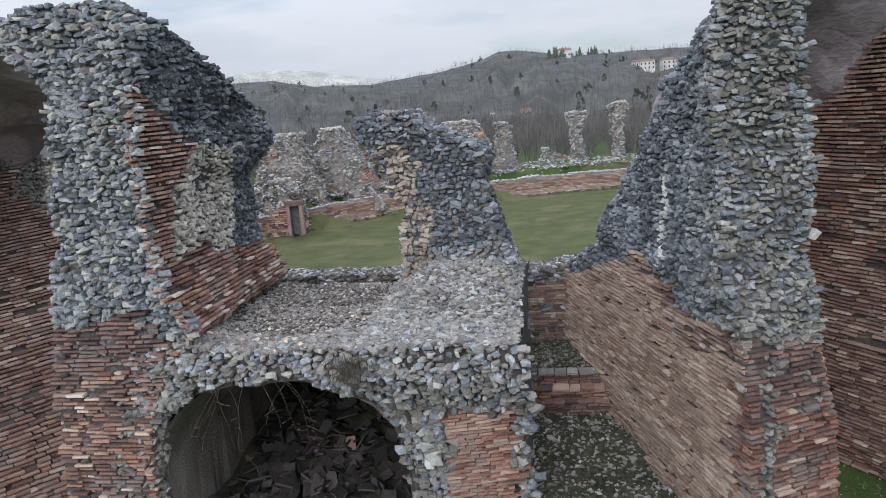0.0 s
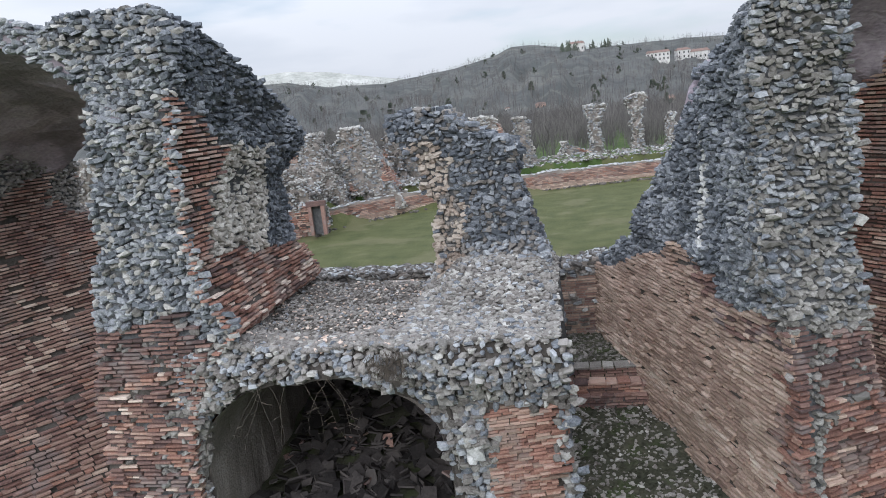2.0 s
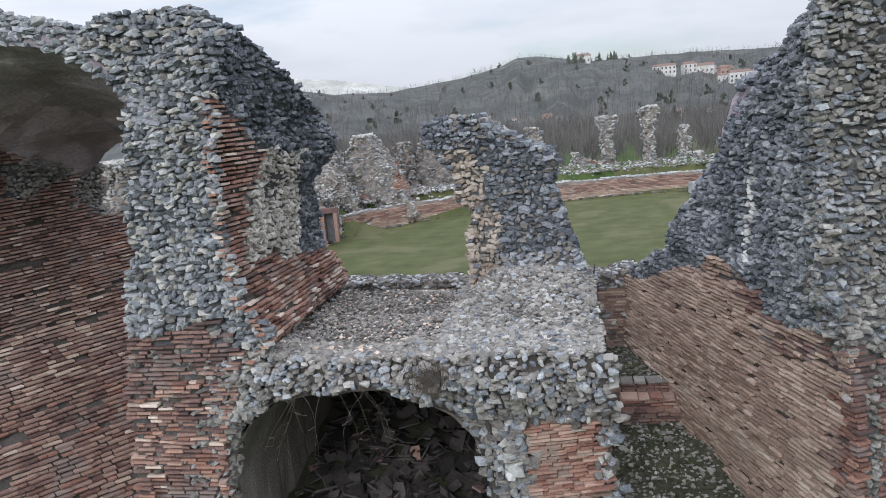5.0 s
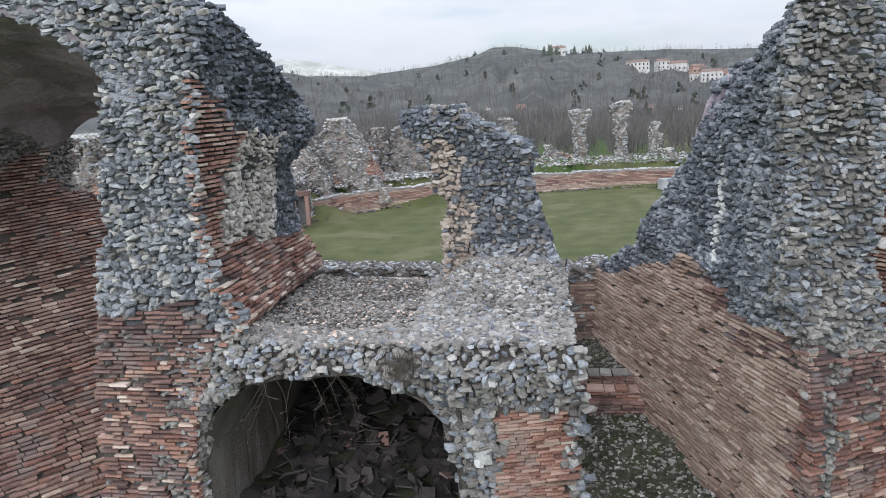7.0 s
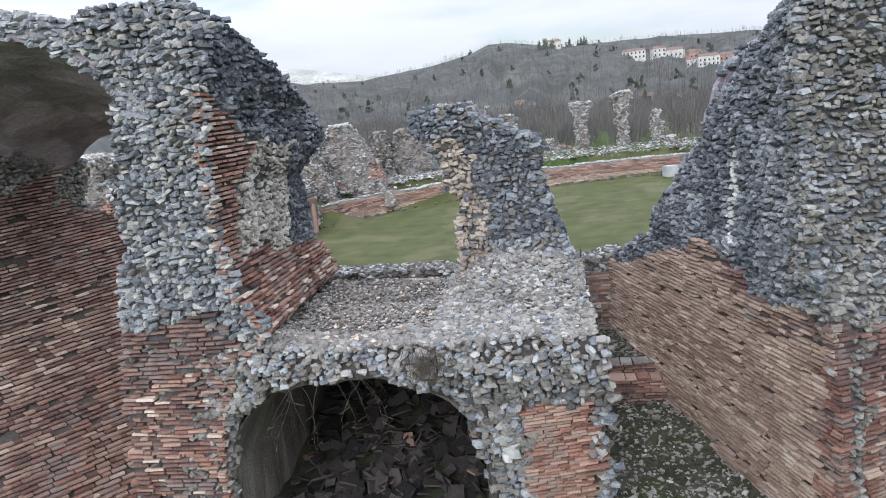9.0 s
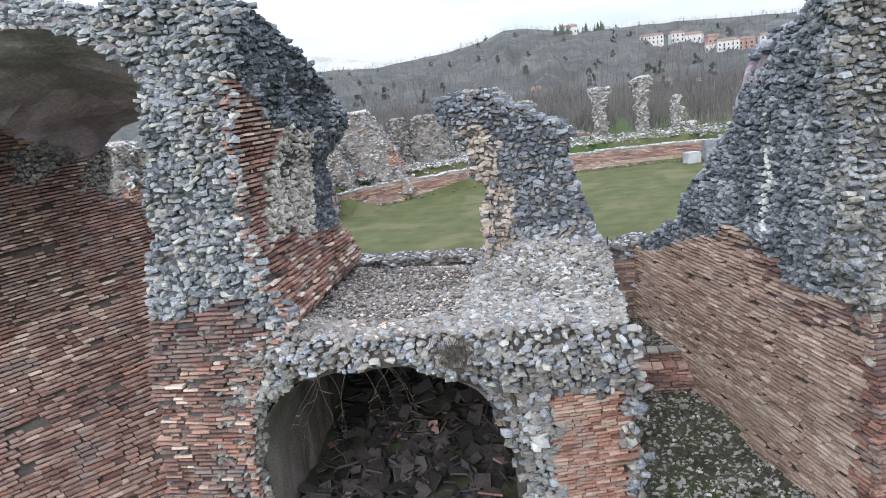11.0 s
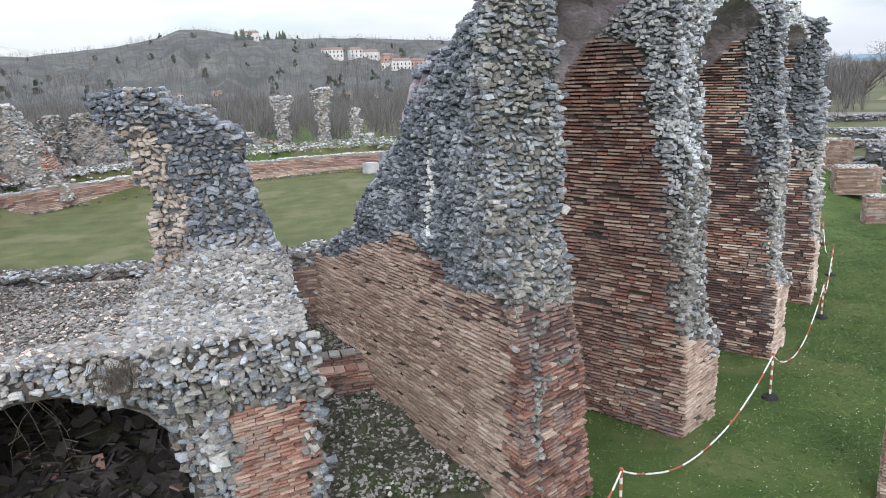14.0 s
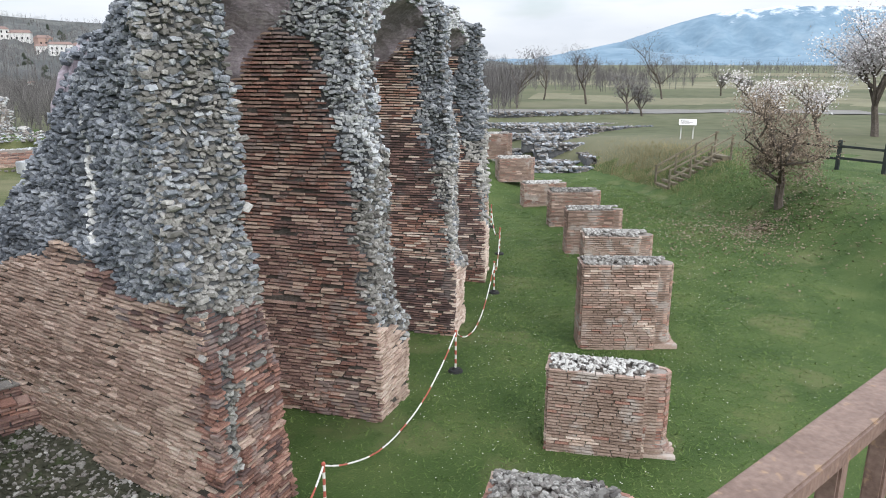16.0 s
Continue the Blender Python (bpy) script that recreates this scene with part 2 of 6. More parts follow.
MEADOW = material("dull winter meadow", [(0.047, 0.057, 0.026), (0.076, 0.084, 0.040), (0.103, 0.105, 0.057), (0.138, 0.129, 0.077)], 0.06, 0.8, bump=0, spots=((0.14, 0.132, 0.082), 0.03, 0.54, 0.6))
FIELD = material("pale dry field", [(0.107, 0.102, 0.061), (0.156, 0.148, 0.090), (0.205, 0.193, 0.123)], 0.08, 1.5, bump=0)
GLASS_DARK = material("dark window glass", [(0.02, 0.022, 0.025), (0.04, 0.042, 0.045)], 1, 6, rough=0.15, bump=0)
GRAVEL = material("grey gravel track", [(0.14, 0.135, 0.125), (0.21, 0.2, 0.185)], 0.8, 12, bump=0.5)

# ---- building tools ----
RNG = random.Random(7)


def mesh_object(name, verts, faces, mat, parent=None, smooth=False, label=""):
    me = bpy.data.meshes.new(name)
    me.from_pydata([tuple(v) for v in verts], [], faces)
    me.materials.append(mat)
    if smooth:
        me.shade_smooth()
    me.update()
    ob = new(name, me)
    if parent is not None:
        ob.parent = parent
    if label:
        ob["label"] = label
    return ob


def part(name, bm, mat, parent=None, label="", smooth=False):
    me = bpy.data.meshes.new(name)
    bm.to_mesh(me)
    bm.free()
    me.materials.append(mat)
    if smooth:
        me.shade_smooth()
    ob = new(name, me)
    if parent is not None:
        ob.parent = parent
    if label:
        ob["label"] = label
    return ob


def empty(name, x=0, y=0, z=0, rz=0):
    ob = new(name)
    ob.matrix_basis = pose(x, y, z, 0, 0, rz)
    return ob


def add_box(bm, lo, hi, m=None, bevel=0.0):
    r = bmesh.ops.create_cube(bm, size=1)
    for v in r["verts"]:
        v.co = Vector([lo[i] + (v.co[i] + 0.5) * (hi[i] - lo[i]) for i in range(3)])
    if bevel:
        es = list({e for v in r["verts"] for e in v.link_edges})
        bmesh.ops.bevel(bm, geom=es, offset=bevel, segments=2, affect="EDGES")
    if m is not None:
        bmesh.ops.transform(bm, matrix=m, verts=[v for v in bm.verts if v.tag is False and v in r["verts"]] if not bevel else list(bm.verts))
    return bm


def tube(points, radii, sides=7):
    """A round tapered tube along points: verts and faces."""
    vs, fs = [], []
    pts = [Vector(p) for p in points]
    for i, p in enumerate(pts):
        d = (pts[min(i + 1, len(pts) - 1)] - pts[max(i - 1, 0)]).normalized()
        a = d.orthogonal().normalized()
        b = d.cross(a)
        for k in range(sides):
            t = 2 * math.pi * k / sides
            vs.append(p + (a * math.cos(t) + b * math.sin(t)) * radii[i])
    for i in range(len(pts) - 1):
        for k in range(sides):
            k2 = (k + 1) % sides
            fs.append((i * sides + k, i * sides + k2, (i + 1) * sides + k2, (i + 1) * sides + k))
    fs.append(tuple(range(sides))[::-1])
    fs.append(tuple((len(pts) - 1) * sides + k for k in range(sides)))
    return vs, fs


def lerp(a, b, k):
    return a + (b - a) * k


def table(rows, x):
    """Piecewise linear value from rows of (x, value)."""
    if x <= rows[0][0]:
        return rows[0][1]
    for (x0, y0), (x1, y1) in zip(rows, rows[1:]):
        if x <= x1:
            return lerp(y0, y1, (x - x0) / (x1 - x0))
    return rows[-1][1]


def fbm(x, y, z, s=1.0):
    return noise.fractal((x * s, y * s, z * s), 1.0, 2.1, 4)


ICO = bmesh.new()
bmesh.ops.create_icosphere(ICO, subdivisions=1, radius=1)
ICO_V = [v.co.copy() for v in ICO.verts]
ICO_F = [tuple(v.index for v in f.verts) for f in ICO.faces]
ICO.free()
BOX_V = [Vector((x, y, z)) for x in (-1, 1) for y in (-1, 1) for z in (-1, 1)]
BOX_F = [(0, 1, 3, 2), (4, 6, 7, 5), (0, 4, 5, 1), (2, 3, 7, 6), (0, 2, 6, 4), (1, 5, 7, 3)]


def stone_shape(rng):
    k = 1.35
    out = []
    for v in ICO_V:
        p = Vector([math.copysign(abs(c) ** 0.5, c) for c in v]) * k * 0.72
        out.append(Vector((p.x * rng.uniform(0.55, 1.15), p.y * rng.uniform(0.55, 1.15), p.z * rng.uniform(0.5, 1.15))))
    return out


def brick_shape(rng):
    return [Vector((v.x * rng.uniform(0.92, 1.0), v.y * rng.uniform(0.82, 1.0), v.z * rng.uniform(0.72, 1.0))) for v in BOX_V]


PIECE_RNG = random.Random(21)
STONE_SHAPES = [stone_shape(PIECE_RNG) for _ in range(14)]
BRICK_SHAPES = [brick_shape(PIECE_RNG) for _ in range(10)]
SHAPE_MESH = {}


def shape_mesh(kind, i, mat):
    """One shared mesh for each shape and material."""
    key = (kind, i, mat.name)
    if key not in SHAPE_MESH:
        me = bpy.data.meshes.new(kind)
        me.from_pydata([tuple(v) for v in (STONE_SHAPES if kind == "stone" else BRICK_SHAPES)[i]], [], ICO_F if kind == "stone" else BOX_F)
        me.materials.append(mat)
        SHAPE_MESH[key] = me
    return SHAPE_MESH[key]


class Pieces:
    """Bricks and stones of one thing: the first ones inside the near stretch become parts, the rest is joined by material."""

    def __init__(self, parent, near=None, limit=300):
        self.parent, self.near, self.left = parent, near, limit
        self.joined = {}

    def add(self, kind, mat, m):
        i = RNG.randrange(14 if kind == "stone" else 10)
        p = m.translation
        if self.left > 0 and self.near and self.near(p):
            self.left -= 1
            ob = new(kind, shape_mesh(kind, i, mat))
            ob.parent = self.parent
            ob.matrix_basis = m
            return
        vs, fs = self.joined.setdefault((kind, mat.name), ([], []))
        base = len(vs)
        vs.extend([m @ v for v in (STONE_SHAPES if kind == "stone" else BRICK_SHAPES)[i]])
        fs.extend([tuple(base + k for k in f) for f in (ICO_F if kind == "stone" else BOX_F)])

    def finish(self):
        for (kind, mat), (vs, fs) in self.joined.items():
            ob = mesh_object("rubble" if kind == "stone" else "brickwork", vs, fs, bpy.data.materials[mat], self.parent)
            tagged(ob, kind="stuff")


def section(keys, z):
    """The outline of a ruin at height z, between its key sections (z, corners)."""
    if z <= keys[0][0]:
        return [Vector((*p, z)) for p in keys[0][1]]
    for (z0, a), (z1, b) in zip(keys, keys[1:]):
        if z <= z1:
            k = (z - z0) / (z1 - z0)
            return [Vector((lerp(p[0], q[0], k), lerp(p[1], q[1], k), z)) for p, q in zip(a, b)]
    return [Vector((*p, z)) for p in keys[-1][1]]


def rough(p, amount):
    return Vector((fbm(p.x, p.y, p.z, 1.7), fbm(p.x + 31, p.y, p.z, 1.7), 0.35 * fbm(p.x, p.y + 17, p.z, 1.7))) * amount


def ruin(name, keys, zone, mats, label, faces=(0, 1, 2, 3), category="ruined wall", near=None, core=MORTAR_GREY, group="", swell=0.12, stone=(0.118, 0.070), brick=(0.25, 0.062), top=True, limit=300, step=0.12):
    """A ruined masonry body lofted through key sections, with bricks and stones set into its faces.
    zone(side, u, z, p): 'brick', 'stone' or None and a material, u from 0 to 1 along the side."""
    thing = tagged(empty(name, keys[0][1][0][0], keys[0][1][0][1], 0), label, category, group)
    inv = thing.matrix_basis.inverted()
    z0, z1 = keys[0][0], keys[-1][0]
    n = len(keys[0][1])
    per = 24
    levels = max(4, int((z1 - z0) / step))
    vs, fs, bricky = [], [], []
    for i in range(levels + 1):
        z = lerp(z0, z1, i / levels)
        c = section(keys, z)
        mid = sum(c, Vector()) / n
        for s in range(n):
            a, b = c[s], c[(s + 1) % n]
            for k in range(per):
                p = a.lerp(b, k / per)
                brickwork = zone(s, k / per, z, p)[0] == "brick"
                o = Vector(((b - a).y, -(b - a).x, 0)).normalized()
                bricky.append(brickwork)
                vs.append(inv @ (p - o * (0.02 if brickwork else 0.03) + rough(p, swell * (0.45 if brickwork else 1.0))))
    ring = n * per
    for i in range(levels):
        for k in range(ring):
            k2 = (k + 1) % ring
            fs.append((i * ring + k, i * ring + k2, (i + 1) * ring + k2, (i + 1) * ring + k))
    fs.append(tuple(levels * ring + k for k in range(ring)))
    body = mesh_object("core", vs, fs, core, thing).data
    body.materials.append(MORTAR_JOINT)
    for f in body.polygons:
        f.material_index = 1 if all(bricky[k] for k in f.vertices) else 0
    pieces = Pieces(thing, near, limit)
    z = z0 + 0.02
    while z < z1:
        c = section(keys, z)
        c2 = section(keys, z + 0.05)
        for s in faces:
            a, b = c[s], c[(s + 1) % n]
            d = b - a
            length = d.length
            if length < 0.08:
                continue
            d.normalize()
            out = Vector((d.y, -d.x, 0))
            lean = (((c2[s] + c2[(s + 1) % n]) - (a + b)).dot(out)) / 2 / 0.05
            run = RNG.uniform(-0.09, 0.03)
            while run < length:
                p = a + d * run
                kind, mat = zone(s, max(0.0, run / length), z, p)
                if kind == "brick":
                    if mat is BRICK:
                        mat = RNG.choice((BRICK, BRICK, BRICK, BRICK, BRICK, BRICK_DARK, BRICK_PINK))
                    w = min(brick[0] * RNG.uniform(0.4, 1.25), length - run + 0.03)
                    if w > 0.04 and RNG.random() < 0.985 and fbm(p.x * 0.9, p.y * 0.9, z * 7, 0.8) < 0.68:
                        q = p + d * (w / 2) + rough(p, swell * 0.45) + out * (RNG.uniform(-0.02, 0.006) - 0.05 * (RNG.random() < 0.06) - 0.03 * max(0.0, fbm(p.x, p.y, z * 9, 1.1)))
                        q.z = z + brick[1] / 2 + 0.014 * fbm(p.x, p.y, p.z, 0.8) + RNG.uniform(-0.004, 0.004)
                        m = Matrix.Translation(q) @ Matrix(((d.x, out.x, 0, 0), (d.y, out.y, 0, 0), (0, 0, 1, 0), (0, 0, 0, 1))) @ pose(0, 0, 0, RNG.gauss(0, 1.2), RNG.gauss(0, 0.9), RNG.gauss(0, 1.4)) @ Matrix.Diagonal((w / 2 - 0.003, 0.06, brick[1] / 2 - RNG.uniform(0.008, 0.015), 1))
                        pieces.add("brick", mat, inv @ m)
                    run += max(w, 0.03)
                elif kind == "stone":
                    w = stone[0] * (RNG.uniform(0.5, 1.3) if RNG.random() < 0.85 else RNG.uniform(1.3, 2.0))
                    h = stone[1] * RNG.uniform(0.7, 1.45)
                    if RNG.random() < 1.1:
                        q = p + d * (w / 2) + rough(p, swell) + out * RNG.uniform(-0.05, -0.005)
                        q.z = z + RNG.uniform(0, 0.055)
                        m = Matrix.Translation(q) @ Matrix(((d.x, out.x, 0, 0), (d.y, out.y, 0, 0), (0, 0, 1, 0), (0, 0, 0, 1))) @ pose(0, 0, 0, RNG.gauss(-3, 12), RNG.gauss(0, 15), RNG.gauss(0, 12)) @ Matrix.Diagonal((w / 2, RNG.uniform(0.06, 0.09) + max(0.0, min(0.12, -lean * 0.04)), h / 2, 1))
                        pieces.add("stone", mat, inv @ m)
                    run += w * 0.74
                else:
                    run += 0.15
        z += brick[1]
    if top:
        c = section(keys, z1)
        count = int((c[0] - c[1]).length * (c[1] - c[2]).length * 110)
        for _ in range(count):
            u, v = RNG.random(), RNG.random()
            p = c[0].lerp(c[1], u).lerp(c[3].lerp(c[2], u), v)
            p += rough(p, swell)
            m = Matrix.Translation(p + Vector((0, 0, RNG.uniform(-0.04, 0.03)))) @ pose(0, 0, 0, RNG.gauss(0, 14), RNG.gauss(0, 14), RNG.uniform(0, 360)) @ Matrix.Diagonal((stone[0] * 0.55 * RNG.uniform(0.6, 1.3), stone[0] * 0.4, stone[1] * 0.6, 1))
            pieces.add("stone", mats[0], inv @ m)
    pieces.finish()
    return thing


def vault(name, l_out, l_in, r_out, r_in, rise, thick, label, group="upper vaults", near=None, front_mat=None):
    """A raking barrel vault between two walls: springing lines from the outer to the inner end, its rise at both ends."""
    l_out, l_in, r_out, r_in = Vector(l_out), Vector(l_in), Vector(r_out), Vector(r_in)
    thing = tagged(empty(name, l_out.x, l_out.y, l_out.z), label, "ruined vault", group)
    inv = thing.matrix_basis.inverted()
    na, nv = 26, 18

    def at(a, v, t):
        l, r = l_out.lerp(l_in, v), r_out.lerp(r_in, v)
        p = l.lerp(r, (1 - math.cos(a)) / 2)
        grow = 1 + 0.15 * fbm(p.x, p.y, v * 3, 0.9)
        w = (r - l).length / 2
        side = (r - l).normalized()
        p = p + Vector((0, 0, (lerp(rise[0], rise[1], v) + t * grow) * math.sin(a))) - side * (math.cos(a) * t * 0.6)
        return p + rough(p, 0.12 if t == 0 else 0.25)
    vs, fs = [], []
    for t in (0, thick):
        for j in range(nv + 1):
            for i in range(na + 1):
                vs.append(inv @ at(math.pi * i / na, j / nv, t))
    w, half = na + 1, (na + 1) * (nv + 1)
    for j in range(nv):
        for i in range(na):
            q = (j * w + i, j * w + i + 1, (j + 1) * w + i + 1, (j + 1) * w + i)
            fs.append(q)
            fs.append(tuple(half + k for k in q[::-1]))
    for j in (0, nv):
        for i in range(na):
            fs.append((j * w + i, half + j * w + i, half + j * w + i + 1, j * w + i + 1))
    for i in (0, na):
        for j in range(nv):
            fs.append((j * w + i, (j + 1) * w + i, half + (j + 1) * w + i, half + j * w + i))
    mesh_object("shell", vs, fs, VAULT, thing)
    pieces = Pieces(thing, near)
    span = (r_out - l_out).length
    for _ in range(int(span * 110)):
        a, t = RNG.uniform(0.02, math.pi - 0.02), RNG.uniform(0.0, thick)
        p = at(a, 0.0, 0) .lerp(at(a, 0.0, thick), t / thick)
        out = (l_out - l_in).normalized()
        q = p + out * RNG.uniform(-0.03, 0.04)
        d = Vector((-out.y, out.x, 0)).normalized()
        m = Matrix.Translation(q) @ Matrix(((d.x, out.x, 0, 0), (d.y, out.y, 0, 0), (0, 0, 1, 0), (0, 0, 0, 1))) @ pose(0, 0, 0, RNG.gauss(0, 14), RNG.gauss(0, 12), RNG.gauss(0, 14)) @ Matrix.Diagonal((0.085 * RNG.uniform(0.6, 1.4), 0.09, 0.037 * RNG.uniform(0.7, 1.4), 1))
        pieces.add("stone", STONE if front_mat is None else front_mat, inv @ m)
    for _ in range(int(span * (l_out - l_in).length * 75)):
        a, v = RNG.uniform(0.1, math.pi - 0.1), RNG.random()
        p = at(a, v, thick)
        m = Matrix.Translation(p) @ pose(0, 0, 0, RNG.gauss(0, 14), RNG.gauss(0, 14), RNG.uniform(0, 360)) @ Matrix.Diagonal((0.1 * RNG.uniform(0.6, 1.3), 0.08, 0.045, 1))
        pieces.add("stone", STONE_DARK, inv @ m)
    pieces.finish()
    return thing

# ---- ground ----
E1, E2 = Vector((0.87, 0.5)), Vector((-0.5, 0.87))
ARENA = Vector((2.5, 31.9))
ARENA_A, ARENA_B = 19.5, 13.7


def oval(angle, grow=0.0):
    """A point of the arena's oval, grown outwards."""
    p = ARENA + E1 * ((ARENA_A + grow) * math.cos(angle)) + E2 * ((ARENA_B + grow) * math.sin(angle))
    return p


def oval_r(x, y):
    d = Vector((x, y)) - ARENA
    return math.hypot(d.dot(E1) / ARENA_A, d.dot(E2) / ARENA_B)


BANK = [(-30, -14), (-6, 4), (0, 13), (4, 18), (9, 23), (14, 26.2), (19, 29.6), (27, 33), (40, 36), (90, 60)]


def smooth(k):
    k = max(0.0, min(1.0, k))
    return k * k * (3 - 2 * k)


def ground_z(x, y):
    out = (x - table(BANK, y)) / 5.0
    h = 1.65 * smooth(out) + 0.12 * fbm(x, y, 0, 0.11) * smooth(out + 0.6)
    dip = math.exp(-(((x - 41) / 9) ** 2 + ((y - 37) / 8) ** 2))
    far = math.hypot(x, y)
    h += 0.05 * fbm(x, y, 3, 0.35) * (1 - smooth((far - 60) / 60)) - 1.0 * dip
    # cavea bank round the arena on the far side
    r = oval_r(x, y)
    if y > 20 and 1.02 < r < 1.75:
        h += 1.55 * smooth((r - 1.02) / 0.03) * (1 - smooth((r - 1.45) / 0.3)) * smooth((y - 20) / 8)
    return h


gv, gf = [], []
G_RINGS, G_SPOKES = 150, 240
for i in range(G_RINGS + 1):
    rad = 0.0 if i == 0 else 0.16 * (math.exp(i / G_RINGS * 10.2) - 1) + i * 0.22
    for k in range(G_SPOKES):
        t = 2 * math.pi * k / G_SPOKES
        x, y = 8 + rad * math.cos(t), 16 + rad * math.sin(t)
        gv.append((x, y, ground_z(x, y) if rad < 400 else 1.6))
for i in range(G_RINGS):
    for k in range(G_SPOKES):
        k2 = (k + 1) % G_SPOKES
        gf.append((i * G_SPOKES + k, (i + 1) * G_SPOKES + k, (i + 1) * G_SPOKES + k2, i * G_SPOKES + k2))
ground = mesh_object("ground", gv, gf, GRASS, smooth=True)
ground.data.materials.append(ARENA_GRASS)
ground.data.materials.append(MEADOW)
ground.data.materials.append(FIELD)
for f in ground.data.polygons:
    x, y = f.center.x, f.center.y
    d, az = math.hypot(x, y), math.degrees(math.atan2(x, y))
    if oval_r(x, y) < 1.05:
        f.material_index = 1
    elif d > 41 + 3 * math.sin(az * 0.4) and x > 15:
        band = d * (1 + 0.06 * math.sin(az * 0.35))
        f.material_index = 3 if 48 < az < 105 and (90 < band < 106 or 150 < band < 200 or 290 < band < 380) else 2
tagged(ground, "short green meadow grass with daisies and dry patches", "ground", kind="structure")

# ---- hills ----
def hill_band(name, ridge, dist, mat, label, depth=0.45, base=-0.6, rough_h=0.0, seg=260, rows=14, a0=None, a1=None):
    """A hill seen from the walk: ridge rows of (azimuth, elevation) in degrees at the distance dist, sloping towards the place."""
    vs, fs = [], []
    lo, hi = ridge[0][0], ridge[-1][0]
    for j in range(rows + 1):
        v = j / rows
        for i in range(seg + 1):
            az = lerp(lo, hi, i / seg)
            d = dist * (1 - depth * (1 - v))
            top = 6 + dist * math.tan(radians(table(ridge, az)))
            e = 0.25 * v + 0.75 * v ** 1.35
            z = lerp(base, top, e) + rough_h * fbm(az * 0.6, v * 3, 0, 1.0) * math.sin(math.pi * min(1, v * 0.96))
            vs.append((d * math.sin(radians(az)), d * math.cos(radians(az)), z))
    w = seg + 1
    for j in range(rows):
        for i in range(seg):
            fs.append((j * w + i, j * w + i + 1, (j + 1) * w + i + 1, (j + 1) * w + i))
    return tagged(mesh_object(name, vs, fs, mat, smooth=True), label, "hill", kind="structure")


HILL_DEPTH = 0.8
RIDGE = [(-60, 2.2), (-35, 3.0), (-20, 3.0), (-17, 2.35), (-12.6, 2.2), (-9.5, 2.5), (-5.9, 2.9), (-4, 3.4), (-2.4, 3.85), (-1, 3.87), (1, 3.5), (2.8, 3.1), (5.4, 3.05), (10.3, 3.0), (14.2, 2.75), (17.5, 2.6), (24, 2.0), (32, 1.2), (40, 0.5), (46, 0.1)]
hill_band("hill_near", RIDGE, 620, HILL, "wooded hillside with bare grey-brown scrub", depth=HILL_DEPTH, rough_h=7)
hill_band("hill_snow", [(-45, 3.4), (-24, 3.6), (-20, 3.8), (-17, 3.5), (-13, 2.7), (-10, 2.2)], 2400, SNOW, "far ridge with snow on bare woods", depth=0.15)
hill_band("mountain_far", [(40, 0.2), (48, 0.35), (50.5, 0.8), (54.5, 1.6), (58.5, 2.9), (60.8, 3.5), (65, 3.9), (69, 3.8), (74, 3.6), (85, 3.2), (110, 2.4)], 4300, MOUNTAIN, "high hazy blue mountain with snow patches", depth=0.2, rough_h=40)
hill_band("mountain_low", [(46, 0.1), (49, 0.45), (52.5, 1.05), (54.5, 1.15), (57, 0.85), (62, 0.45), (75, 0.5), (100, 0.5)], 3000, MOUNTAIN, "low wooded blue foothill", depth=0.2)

# ---- ruins nearby ----
def pick(*rows):
    return rows


P1_EDGE = [(-1, 3.2), (0, 3.3), (0.9, 3.28), (1.9, 3.2), (2.3, 3.38), (2.7, 3.52), (3.2, 3.6), (3.7, 3.4), (5.1, 3.1), (6.5, 2.55)]


def zone_p1(s, u, z, p):
    along = (p - Vector((3.2, 7.5, 0))).dot(Vector((-0.26, 0.966, 0)))
    n1 = fbm(p.x, p.y, z, 0.9)
    edge = table(P1_EDGE, along) + 0.16 * n1
    if s == 0:
        if z < 3.15 + 0.25 * n1:
            if 0.03 < u < 0.2 + 0.06 * fbm(p.x, p.y, z * 3, 1.0) and z > 0.5:
                return "stone", STONE_PALE
            if z > 2.2 + 0.4 * n1 and RNG.random() < 0.3:
                return "stone", STONE_PALE if RNG.random() < 0.5 else STONE_BROWN
            return "brick", BRICK_DARK if z > 2.35 + 0.3 * n1 else BRICK
        return "stone", STONE_PALE if (z > 2.6 and RNG.random() < 0.7) else STONE
    if z < edge:
        if along < 0.6 and z > 3.0 + 0.2 * n1:
            return "stone", STONE_PALE
        if z > edge - 0.45 and 0.4 < along < 2.6 and RNG.random() < 0.35:
            return "brick", BRICK_DARK
        return "brick", BRICK if along < 0.5 + 0.3 * fbm(p.x, p.y, z * 2, 1.0) and z < 2.6 else BRICK_PINK
    if s == 3:
        if abs(along - 2.3 + 0.05 * fbm(z, 0, 0, 2)) < 0.07 and 3.7 < z < 5.4 and RNG.random() < 0.75:
            return "stone", STONE_WHITE
        return "stone", STONE_DARK if along > 1.5 or RNG.random() < 0.2 else STONE if along > 0.9 or RNG.random() < 0.45 else STONE_PALE
    return "stone", STONE if RNG.random() < 0.5 else STONE_DARK


